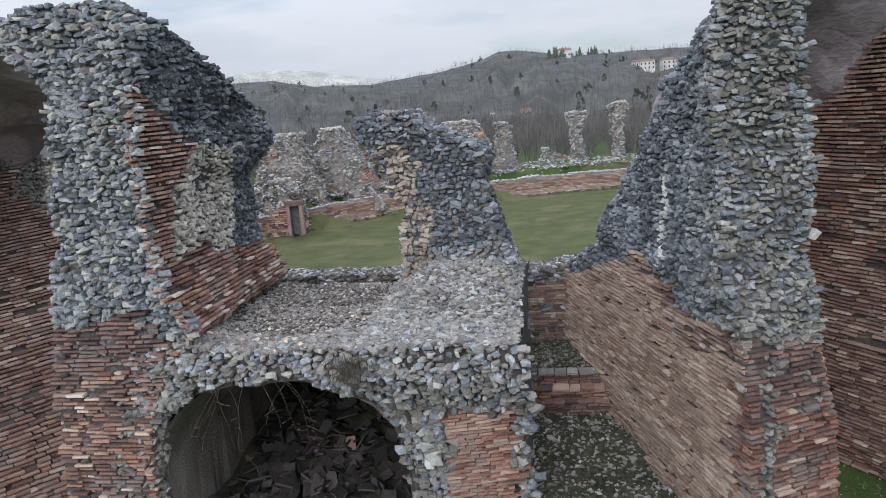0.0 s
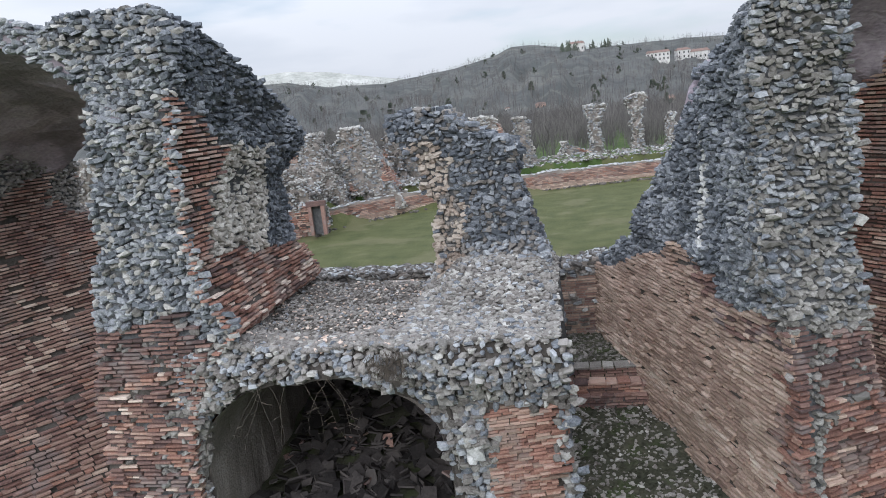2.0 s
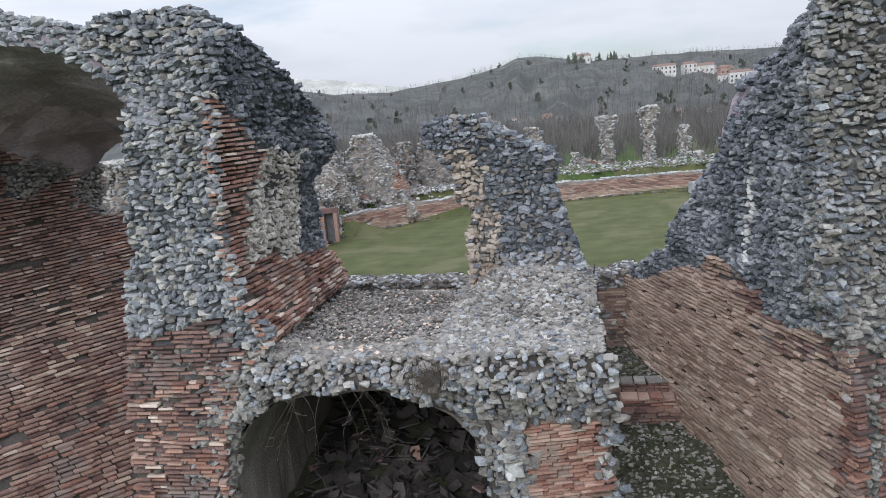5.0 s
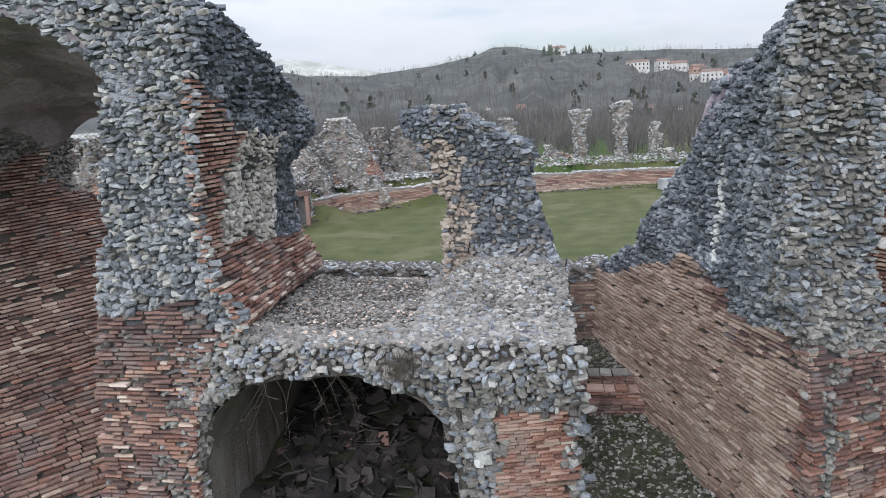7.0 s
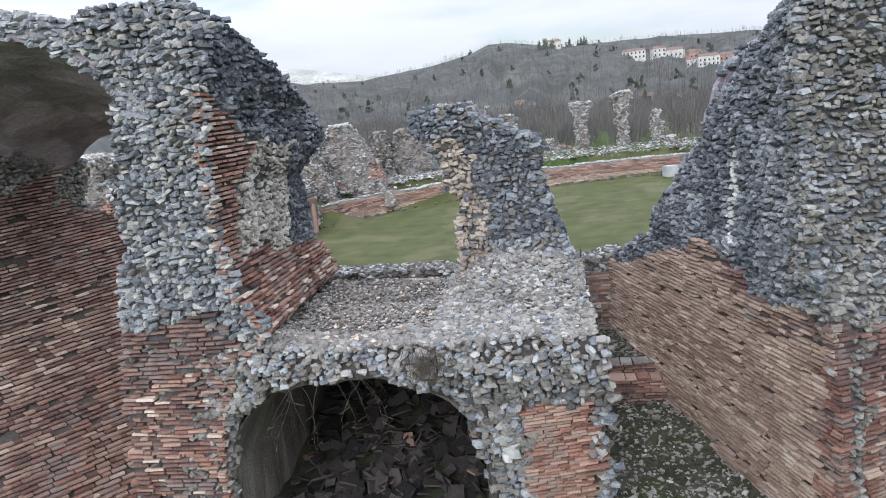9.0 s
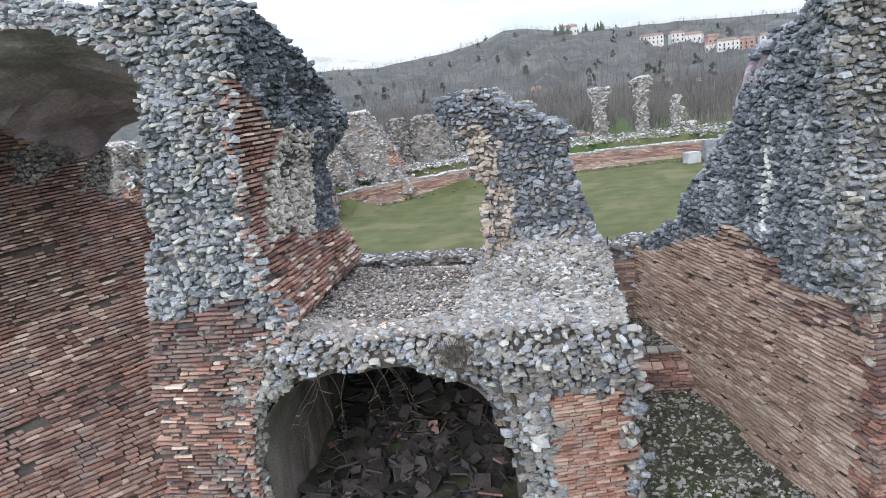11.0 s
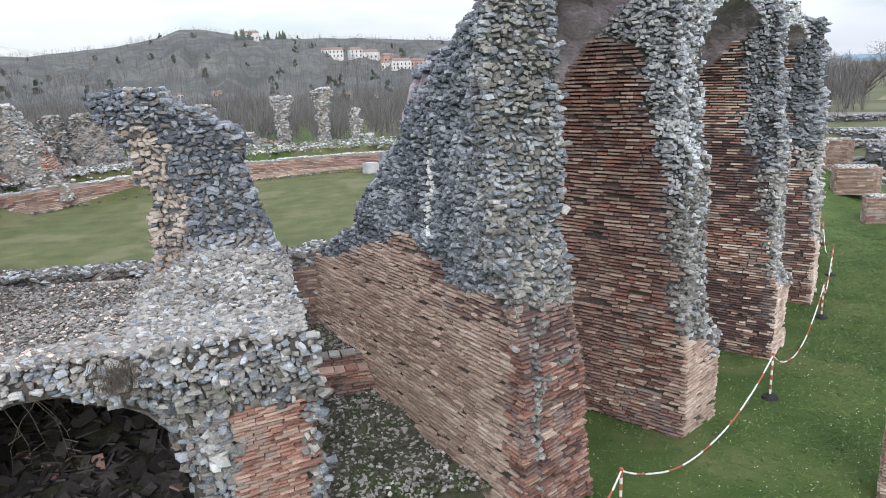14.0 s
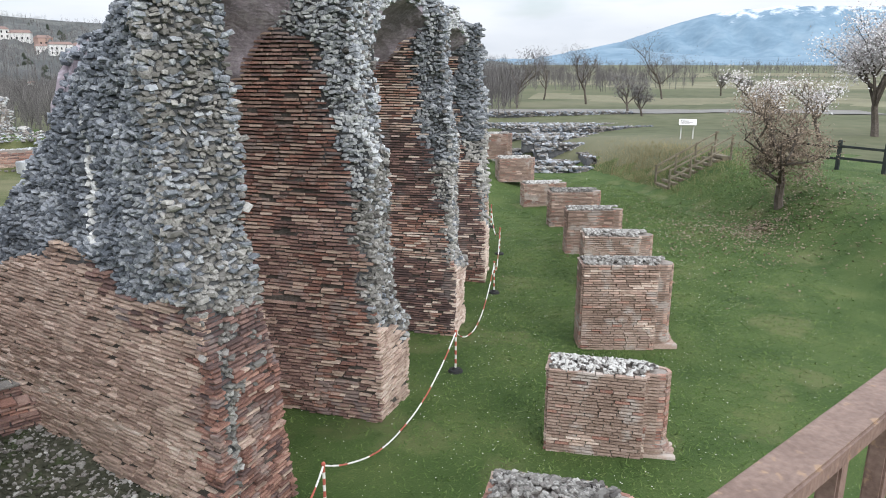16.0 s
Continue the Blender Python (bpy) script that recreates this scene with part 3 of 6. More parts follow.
P1 = [
    (-0.3, [(3.2, 7.5), (4.45, 8.1), (2.75, 14.6), (1.25, 14.2)]),
    (2.3, [(3.2, 7.5), (4.2, 8.0), (2.6, 14.6), (1.35, 14.2)]),
    (2.7, [(3.18, 7.55), (4.1, 7.95), (2.55, 14.2), (1.45, 13.9)]),
    (3.3, [(3.12, 7.6), (4.0, 7.95), (2.6, 12.9), (1.8, 12.6)]),
    (3.5, [(3.1, 7.7), (3.95, 7.95), (2.65, 12.5), (1.95, 12.3)]),
    (3.62, [(2.98, 7.72), (3.93, 7.92), (2.65, 12.35), (1.92, 12.2)]),
    (4.3, [(3.0, 7.9), (3.9, 7.9), (2.7, 11.7), (2.2, 11.6)]),
    (5.4, [(2.95, 8.1), (3.93, 7.9), (2.9, 10.6), (2.5, 10.5)]),
    (6.0, [(2.9, 8.1), (3.86, 7.9), (3.0, 9.9), (2.72, 9.7)]),
    (6.6, [(2.92, 8.05), (3.72, 7.85), (3.3, 9.2), (2.95, 8.95)]),
    (7.1, [(3.05, 8.0), (3.6, 7.85), (3.5, 8.7), (3.1, 8.5)]),
    (7.5, [(3.25, 8.0), (3.55, 7.9), (3.6, 8.4), (3.3, 8.3)]),
]
ruin("radial_wall", P1, zone_p1, (STONE, STONE_DARK), "tall ruined radial wall, brick faces below and eroded grey rubble core above", faces=(0, 1, 3), near=lambda p: p.z > 1.0, group="radial walls", swell=0.1)


def zone_l1(s, u, z, p):
    if s == 0:
        edge = 3.55 + 0.3 * fbm(p.x, p.y, z, 1.2) - 1.9 * max(0, u - 0.66) * 2
        if z < edge:
            if u > 0.62 + 0.1 * fbm(p.x, p.y, z, 1.5) and z < 2.8 and RNG.random() < 0.5:
                return "stone", MORTAR_PALE
            if RNG.random() < 0.1 + 0.25 * max(0.0, z - 2.9):
                return "stone", STONE_BROWN
            return "brick", (BRICK_DARK if z > 2.8 + 0.3 * fbm(p.x, p.y, z, 1.0) or RNG.random() < 0.5 else BRICK_PINK if RNG.random() < 0.1 else BRICK)
        if z < 3.2:
            return "stone", STONE_PALE
        return "stone", STONE if RNG.random() < 0.75 else STONE_PALE
    if s == 1:
        y = p.y
        n1 = 0.2 * fbm(p.x, y, z, 1.6)
        if z < 4.3 - 0.1 * (y - 8.5) + n1:
            return "brick", BRICK
        if y < table(WEDGE, z) + 0.6 * n1 and z < 6.5:
            return "brick", BRICK
        if z < 5.75 + n1 and y < 10.45 + n1:
            return "stone", LIME_FACE
        return "stone", STONE_DARK
    return "stone", STONE_DARK if RNG.random() < 0.5 else STONE


WEDGE = [(4.3, 8.55), (5.0, 8.8), (5.75, 9.3), (6.05, 8.95), (6.5, 8.4)]
L1 = [
    (-0.3, [(-6.15, 8.2), (-4.68, 8.15), (-4.75, 12.2), (-6.0, 12.2)]),
    (1.5, [(-5.95, 8.2), (-4.62, 8.15), (-4.7, 12.2), (-5.9, 12.2)]),
    (2.7, [(-5.85, 8.2), (-4.3, 8.15), (-4.4, 12.1), (-5.8, 12.2)]),
    (3.3, [(-5.8, 8.2), (-3.75, 8.2), (-3.75, 12.0), (-5.7, 12.2)]),
    (3.8, [(-5.72, 8.25), (-3.98, 8.25), (-3.85, 11.6), (-5.6, 11.8)]),
    (4.2, [(-5.66, 8.3), (-4.2, 8.3), (-3.95, 11.35), (-5.55, 11.6)]),
    (5.2, [(-5.42, 8.3), (-4.24, 8.3), (-3.95, 11.15), (-5.3, 11.2)]),
    (5.75, [(-5.36, 8.3), (-4.2, 8.3), (-3.5, 11.5), (-5.2, 11.4)]),
    (6.0, [(-5.32, 8.3), (-4.18, 8.3), (-3.5, 11.3), (-5.2, 11.3)]),
    (6.5, [(-5.32, 8.3), (-4.15, 8.3), (-3.6, 10.5), (-5.2, 10.7)]),
    (7.0, [(-5.42, 8.3), (-4.0, 8.3), (-3.75, 9.6), (-5.2, 9.9)]),
    (7.4, [(-5.8, 8.3), (-3.92, 8.35), (-3.95, 9.0), (-5.2, 9.2)]),
    (7.68, [(-5.5, 8.4), (-4.35, 8.45), (-4.4, 8.8), (-5.1, 8.9)]),
]
ruin("radial_wall", L1, zone_l1, (STONE_DARK, STONE), "ruined radial wall with grey rubble front, brick patches and overhanging dark concrete", faces=(0, 1), stone=(0.132, 0.080), near=lambda p: p.z > 1.6, group="radial walls")


def zone_brick(top, mat=None, upper=None):
    def zone(s, u, z, p):
        edge = top + 0.5 * fbm(p.x, p.y, z, 0.8)
        m = mat or (BRICK_PINK if RNG.random() < 0.14 else BRICK if fbm(p.x, p.y, z, 0.5) > -0.1 else BRICK_DARK)
        if s == 0:
            if z < 1.75 - 0.7 * u + 0.35 * fbm(p.x, p.y, z, 1.5):
                return "brick", BRICK_PINK
            return "stone", upper or (STONE_PALE if z < 4.6 and RNG.random() < 0.65 else STONE_BROWN if RNG.random() < 0.25 else STONE)
        if s == 3 and z > 1.8 and u > 0.97 - 0.05 * max(0.0, z - 2.5) + 0.05 * fbm(p.x, p.y, z, 2):
            return "stone", STONE_PALE if z < 4 else STONE
        if z < edge:
            return "brick", m
        return "stone", STONE
    return zone


def radial(a, tangent, inward, width, length, lean=0.45, top=7.6, cut=5.6):
    """Key sections of a tall radial wall from its outer left corner at the ground."""
    a, t, r = Vector(a), Vector(tangent).normalized(), Vector(inward).normalized()

    def at(along, across):
        v = a + r * along + t * across
        return (v.x, v.y)
    rows = []
    for z, o, w0, w1, ln in ((-0.3, 0, 0, width, length), (1.5, 0.0, 0, width, length), (1.75, 0.04, 0.02, width * 0.86, length), (2.3, 0.1, 0.03, width * 0.72, length), (3.0, 0.14, 0.04, width * 0.64, length * 0.95), (4.4, 0.1, 0.05, width * 0.62, length * 0.85), (5.3, 0.25, 0.02, width * 0.55, length * 0.75), (6.2, 0.3, -0.1, width * 0.55, length * 0.6), (7.0, 0.3, -0.3, width * 0.5, length * 0.5), (top, 0.4, -0.3, width * 0.4, length * 0.3)):
        rows.append((z, [at(o, w0), at(o, w1), at(ln, w1), at(ln, w0)]))
    return rows


P2 = radial((6.67, 8.96), (0.866, 0.5), (-0.55, 0.835), 1.2, 6.0)
ruin("radial_wall", P2, zone_brick(6.3), (STONE,), "tall ruined brick radial wall with rubble showing at its broken outer edge", faces=(0, 3), near=lambda p: p.z > 0.3, group="radial walls", limit=250)
P3 = radial((10.33, 11.14), (0.79, 0.61), (-0.6, 0.8), 1.2, 6.0, top=7.3)
ruin("radial_wall", P3, zone_brick(6.6), (STONE,), "tall ruined brick radial wall with rubble showing at its broken outer edge", faces=(0, 3), group="radial walls", brick=(0.26, 0.055))
P4 = radial((13.69, 13.64), (0.75, 0.66), (-0.66, 0.75), 1.2, 6.0, top=7.0)
ruin("radial_wall", P4, zone_brick(6.4), (STONE,), "tall ruined brick radial wall with rubble showing at its broken outer edge", faces=(0, 3), group="radial walls", brick=(0.3, 0.06), stone=(0.2, 0.09))
P5 = radial((16.7, 16.6), (0.7, 0.71), (-0.7, 0.7), 1.2, 6.0, top=6.6)
ruin("radial_wall", P5, zone_brick(5.6), (STONE,), "tall ruined brick radial wall, mostly hidden behind its neighbours", faces=(0, 3), group="radial walls", brick=(0.3, 0.07), stone=(0.2, 0.1))


def zone_l2(s, u, z, p):
    if s == 0:
        return "stone", STONE_PALE if RNG.random() < 0.5 else STONE
    if z < 6.3 + 0.4 * fbm(p.x, p.y, z, 0.8):
        if z > 4.9 + 0.5 * fbm(p.x, p.y, z, 0.7) and fbm(p.x, p.y, z, 1.1) > 0.0:
            return "stone", STONE_BROWN
        return "brick", (BRICK_DARK if RNG.random() < 0.75 else BRICK_PINK if fbm(p.x, p.y, z, 0.6) > 0.22 and z > 2.0 else BRICK)
    return "stone", STONE_DARK


L2 = [
    (-0.3, [(-11.9, 7.0), (-8.4, 6.9), (-5.5, 9.8), (-9.6, 14.6)]),
    (3.0, [(-11.2, 9.2), (-9.7, 9.2), (-7.7, 13.2), (-10.2, 14.6)]),
    (4.3, [(-10.9, 9.3), (-9.5, 9.4), (-8.4, 13.4), (-10.3, 14.0)]),
    (4.8, [(-10.8, 9.3), (-9.4, 9.4), (-8.85, 12.7), (-10.4, 13.0)]),
    (6.0, [(-10.6, 9.4), (-9.2, 9.4), (-8.65, 12.5), (-10.2, 12.6)]),
    (6.9, [(-10.4, 9.4), (-8.9, 9.4), (-8.5, 11.5), (-10.0, 11.6)]),
    (7.3, [(-10.2, 9.5), (-9.0, 9.5), (-8.8, 10.5), (-10.0, 10.6)]),
]
ruin("radial_wall", L2, zone_l2, (STONE,), "tall ruined brick radial wall with stained pinkish courses", faces=(0, 1), near=lambda p: p.z > 1.6, group="radial walls", limit=250)

vault("raking_vault", (-9.5, 8.7, 5.9), (-8.95, 12.3, 5.1), (-5.05, 8.35, 5.9), (-5.1, 11.4, 5.1), (1.62, 1.1), 0.42, "dark raking barrel vault between two radial walls, rubble on top", near=lambda p: True)
vault("raking_vault", (3.75, 8.3, 6.2), (2.8, 11.2, 4.9), (6.75, 9.5, 6.2), (5.3, 11.3, 4.9), (1.4, 1.1), 0.5, "dark raking barrel vault between two radial walls, rubble on top")
vault("raking_vault", (7.1, 9.7, 6.1), (5.9, 11.4, 5.0), (10.2, 11.7, 6.1), (8.9, 13.3, 5.0), (1.1, 0.9), 0.5, "dark raking barrel vault between two radial walls, rubble on top")
vault("raking_vault", (10.8, 12.2, 5.9), (9.6, 13.7, 5.0), (13.5, 14.2, 5.9), (12.3, 15.6, 5.0), (1.0, 0.9), 0.5, "dark raking barrel vault between two radial walls, rubble on top")


def zone_h(s, u, z, p):
    if s == 3:
        return "stone", STONE_WARM if z < 5.35 and RNG.random() < 0.6 else STONE_DARK
    if s == 0 and z < 5.5 and u < 0.25 + 0.16 * fbm(p.x, p.y, z, 2):
        return "stone", STONE_WARM if RNG.random() < 0.8 else STONE_BROWN
    return "stone", STONE_DARK if RNG.random() < 0.8 else STONE_BROWN


HOOK = [
    (0.0, [(-1.4, 10.9), (0.6, 10.7), (0.55, 12.4), (-1.45, 12.4)]),
    (2.9, [(-1.4, 10.9), (0.55, 10.7), (0.55, 12.4), (-1.45, 12.4)]),
    (3.2, [(-1.38, 10.95), (0.44, 10.8), (0.48, 12.4), (-1.42, 12.3)]),
    (3.7, [(-1.31, 11.05), (0.31, 11.0), (0.36, 12.3), (-1.36, 12.2)]),
    (4.25, [(-1.27, 11.1), (0.12, 11.1), (0.18, 12.2), (-1.3, 12.2)]),
    (4.5, [(-1.24, 11.12), (0.05, 11.1), (0.1, 12.1), (-1.28, 12.2)]),
    (4.68, [(-1.44, 11.1), (0.0, 11.12), (0.06, 12.1), (-1.45, 12.1)]),
    (5.0, [(-1.40, 11.1), (0.03, 11.15), (0.1, 12.1), (-1.42, 12.1)]),
    (5.18, [(-1.52, 11.08), (0.09, 11.12), (0.12, 12.1), (-1.5, 12.1)]),
    (5.33, [(-1.66, 11.05), (0.02, 11.12), (0.05, 12.0), (-1.6, 12.1)]),
    (5.5, [(-1.80, 11.02), (-0.42, 11.12), (-0.4, 12.0), (-1.7, 12.1)]),
    (5.72, [(-1.95, 11.0), (-0.78, 11.12), (-0.75, 12.0), (-1.85, 12.0)]),
    (5.88, [(-1.94, 11.05), (-0.98, 11.15), (-0.95, 11.9), (-1.9, 11.95)]),
    (6.0, [(-1.62, 11.2), (-1.12, 11.2), (-1.1, 11.8), (-1.6, 11.8)]),
]
ruin("ruined_pillar", HOOK, zone_h, (STONE,), "hook-shaped ruined rubble pillar leaning over at its top", faces=(0, 1, 3), category="ruined pillar", near=lambda p: p.z > 3.4, core=MORTAR_GREY, swell=0.1, stone=(0.132, 0.084))


# the low vault with its flat top, between two radial walls
def arch_z(x):
    k = (x + 2.75) / 1.8
    return 0.9 + 1.75 * math.sqrt(max(0.0, 1 - k * k)) ** 0.68 if abs(k) < 1 else 0.0


low = tagged(empty("low_vault", -2, 8.3, 0), "low rubble concrete vault with flat gravelly top and dark opening", "ruined vault")
LOW_INV = low.matrix_basis.inverted()


def ledge_z(x, y):
    ramp = 0.5 * smooth((y - 8.7) / 2.2) * smooth((x + 1.7) / 0.9) * smooth((0.95 - x) / 0.75)
    return 3.05 + 0.12 * smooth((-3 - x) / 1.2) + ramp + 0.07 * fbm(x, y, 0, 1.3)


vs, fs = [], []
nx, ny = 70, 40
for j in range(ny + 1):
    for i in range(nx + 1):
        x, y = lerp(-4.9, 0.62, i / nx), lerp(8.3, 11.8, j / ny)
        vs.append(LOW_INV @ Vector((x, y + 0.08 * fbm(x, 0, 0, 2) * (j == 0), ledge_z(x, y))))
for j in range(ny):
    for i in range(nx):
        fs.append((j * (nx + 1) + i, j * (nx + 1) + i + 1, (j + 1) * (nx + 1) + i + 1, (j + 1) * (nx + 1) + i))
# Joint colour again on top and front: gap shade painted under the stones.
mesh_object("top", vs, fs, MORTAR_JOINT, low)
vs, fs = [], []
nz = 16
for i in range(nx + 1):
    x = lerp(-4.9, 0.62, i / nx)
    zb = arch_z(x) if arch_z(x) > 0 else -0.3
    for k in range(nz + 1):
        z = lerp(zb, ledge_z(x, 8.3), k / nz)
        p = Vector((x, 8.3 - 0.12 * math.sin(math.pi * min(1, max(0, (z - 2.2) / 0.9))), z))
        vs.append(LOW_INV @ (p + rough(p, 0.16)))
for i in range(nx):
    for k in range(nz):
        fs.append((i * (nz + 1) + k, (i + 1) * (nz + 1) + k, (i + 1) * (nz + 1) + k + 1, i * (nz + 1) + k + 1))
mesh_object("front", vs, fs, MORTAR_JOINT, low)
vs, fs = [], []
na = 40
for j in range(25):
    y = lerp(8.25, 13.5, j / 24)
    for i in range(na + 1):
        a = math.pi * i / na
        x = -2.75 - 1.8 * math.cos(a)
        z = 0.9 + 1.75 * math.sin(a) ** 0.68 if 0 < i < na else -0.3
        p = Vector((x, y, z))
        vs.append(LOW_INV @ (p + rough(p, 0.07)))
for j in range(24):
    for i in range(na):
        fs.append((j * (na + 1) + i, (j + 1) * (na + 1) + i, (j + 1) * (na + 1) + i + 1, j * (na + 1) + i + 1))
fs.append(tuple(24 * (na + 1) + i for i in range(na + 1)))
mesh_object("soffit", vs, fs, MORTAR, low)
vs, fs = [], []
for j in range(9):
    for k in range(9):
        p = Vector((0.62, lerp(8.25, 12.6, j / 8), lerp(-0.3, ledge_z(0.62, lerp(8.25, 12.6, j / 8)), k / 8)))
        vs.append(LOW_INV @ (p + rough(p, 0.1)))
for j in range(8):
    for k in range(8):
        fs.append((j * 9 + k, (j + 1) * 9 + k, (j + 1) * 9 + k + 1, j * 9 + k + 1))
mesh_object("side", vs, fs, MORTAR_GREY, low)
pieces = Pieces(low, near=lambda p: p.z > 1.3)
z = -0.2
while z < 3.35:
    x = -4.7
    while x < 0.62:
        w = 0.12 * RNG.uniform(0.5, 1.7)
        az = arch_z(x + w / 2)
        if z < ledge_z(x, 8.3) and (az == 0 or z > az + 0.02):
            bump_out = 0.14 * math.sin(math.pi * min(1, max(0, (z - 2.2) / 0.9)))
            p = Vector((x + w / 2, 8.3 - bump_out, z))
            p += rough(p, 0.16)
            brickish = x > -0.42 - 0.1 * RNG.random() and x < 0.4 and z < 2.1 + 0.15 * fbm(x, z, 0, 2)
            if brickish:
                m = Matrix.Translation((x + w * 0.7, p.y - 0.02, z + 0.02 + 0.02 * x)) @ pose(0, 0, 0, 0, -4, 6) @ Matrix.Diagonal((w * 0.72, 0.06, 0.02, 1))
                pieces.add("brick", BRICK if RNG.random() < 0.8 else BRICK_TAN, LOW_INV @ m)
                x += w * 1.45
                continue
            if RNG.random() < 0.97:
                big = 1.15 if z < 2.3 else 0.9
                m = Matrix.Translation(p + Vector((0, RNG.uniform(-0.06, 0.015), RNG.uniform(0, 0.05)))) @ pose(0, 0, 0, RNG.gauss(0, 16), RNG.gauss(0, 12), RNG.gauss(0, 14)) @ Matrix.Diagonal((w / 2 * big, 0.09, 0.042 * RNG.uniform(0.7, 1.5) * big, 1))
                r = RNG.random()
                lip = x > -1.6 or z > 2.95
                pieces.add("stone", STONE_PALE if r < (0.22 if lip else 0.08) else STONE_BROWN if r < 0.58 else STONE if r < 0.66 else STONE_DARK, LOW_INV @ m)
        x += w * 0.92
    z += 0.046
for k in range(130):
    if k % 2:
        x, zz = RNG.uniform(-1.25, -0.42), RNG.uniform(1.0, 2.85)
    else:
        a = RNG.uniform(0.08, 0.95)
        x, zz = -2.75 - (1.9 + RNG.uniform(0, 0.4)) * math.cos(a), 0.75 + 1.95 * math.sin(a) + RNG.uniform(-0.1, 0.25)
    if arch_z(x) > 0 and zz < arch_z(x) + 0.1 or x < -4.75:
        continue
    p = Vector((x, 8.3 - 0.14 * math.sin(math.pi * min(1, max(0, (zz - 2.2) / 0.9))), zz))
    p += rough(p, 0.16)
    m = Matrix.Translation(p + Vector((0, RNG.uniform(-0.03, 0.02), 0))) @ pose(0, 0, 0, RNG.gauss(0, 10), RNG.gauss(0, 24), RNG.gauss(0, 10)) @ Matrix.Diagonal((RNG.uniform(0.07, 0.19), 0.085, RNG.uniform(0.045, 0.10), 1))
    pieces.add("stone", MORTAR_PALE, LOW_INV @ m)
p = Vector((-0.62, 8.2, 1.55))
for dx, dz, w in ((0, 0, 0.12), (0.06, 0.1, 0.1), (-0.05, -0.12, 0.09), (0.03, -0.05, 0.12)):
    pieces.add("stone", STONE_WHITE, LOW_INV @ (Matrix.Translation(p + Vector((dx, 0, dz))) @ pose(0, 0, 0, 0, RNG.gauss(0, 20), 0) @ Matrix.Diagonal((w, 0.09, w * 0.9, 1))))
for _ in range(11000):
    x, y = RNG.uniform(-4.9, 0.6), 8.25 + 3.5 * RNG.random() ** 1.2
    near_ramp = x > -1.6
    s = RNG.uniform(0.45, 1.0) * (1.35 if near_ramp or y < 8.9 else 0.65)
    m = Matrix.Translation((x, y, ledge_z(x, y) + RNG.uniform(-0.005, 0.028))) @ pose(0, 0, 0, RNG.gauss(0, 14), RNG.gauss(0, 14), RNG.uniform(0, 360)) @ Matrix.Diagonal((0.06 * s, 0.045 * s, 0.026 * s, 1))
    r = RNG.random()
    pieces.add("stone", STONE_PALE if r < (0.34 if near_ramp else 0.10) else STONE_BROWN if r < 0.86 else BRICK_PINK if r < 0.94 and not near_ramp else STONE_DARK, LOW_INV @ m)
for _ in range(1600):
    y, zz = RNG.uniform(8.3, 12.4), RNG.uniform(0, 3.0)
    zz = zz if zz < ledge_z(0.6, y) else 2.5
    p = Vector((0.62, y, zz))
    p += rough(p, 0.1)
    m = Matrix.Translation(p) @ pose(0, 0, 90, RNG.gauss(0, 12), RNG.gauss(0, 12), 0) @ Matrix.Diagonal((0.09 * RNG.uniform(0.6, 1.4), 0.06, 0.04, 1))
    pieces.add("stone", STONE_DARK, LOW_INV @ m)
pieces.finish()

# low wall at the edge of the arena
vs, fs = [], []
lowwall = tagged(empty("podium_wall", -1, 14, 0), "low ruined rubble and brick wall at the arena's edge", "wall", kind="")
LW_INV = lowwall.matrix_basis.inverted()
pieces = Pieces(lowwall, near=lambda p: p.z > 1.6)
def lw_y(x):
    return 14.1 + 0.02 * x * x
def lw_top(x):
    return 2.6 + 0.06 * fbm(x, 0, 0, 1.5) + (0.1 * smooth((x - 1.0) / 0.5))
N = 60
for i in range(N + 1):
    x = lerp(-6.0, 1.6, i / N)
    for dy, z in ((0, -0.2), (0, lw_top(x)), (0.7, lw_top(x)), (0.7, -0.2)):
        vs.append(LW_INV @ Vector((x, lw_y(x) + dy, z)))
for i in range(N):
    for k in range(3):
        fs.append((i * 4 + k, (i + 1) * 4 + k, (i + 1) * 4 + k + 1, i * 4 + k + 1))
fs += [(0, 1, 2, 3), tuple(N * 4 + k for k in (3, 2, 1, 0))]
mesh_object("core", vs, fs, MORTAR, lowwall)
z = 0.3
while z < 2.65:
    x = -6.0
    while x < 1.55:
        w = RNG.uniform(0.14, 0.3)
        if z < lw_top(x):
            if z > 2.35 or RNG.random() < 0.15:
                m = Matrix.Translation((x + w / 2, lw_y(x) + RNG.uniform(-0.05, 0.02), z)) @ pose(0, 0, 0, RNG.gauss(0, 12), RNG.gauss(0, 9), RNG.gauss(0, 10)) @ Matrix.Diagonal((w / 2, 0.1, 0.045, 1))
                pieces.add("stone", STONE_BROWN if RNG.random() < 0.7 else STONE, LW_INV @ m)
            else:
                m = Matrix.Translation((x + w / 2, lw_y(x), z)) @ Matrix.Diagonal((w / 2 - 0.006, 0.03, 0.019, 1))
                pieces.add("brick", BRICK_DARK if RNG.random() < 0.6 else BRICK_PINK, LW_INV @ m)
        x += w
    z += 0.054
for _ in range(900):
    x = RNG.uniform(-6, 1.6)
    m = Matrix.Translation((x, lw_y(x) + RNG.uniform(0, 0.7), lw_top(x) + 0.01)) @ pose(0, 0, 0, RNG.gauss(0, 12), RNG.gauss(0, 12), RNG.uniform(0, 360)) @ Matrix.Diagonal((0.09 * RNG.uniform(0.6, 1.5), 0.07, 0.04, 1))
    pieces.add("stone", STONE_BROWN if RNG.random() < 0.7 else STONE, LW_INV @ m)
pieces.finish()

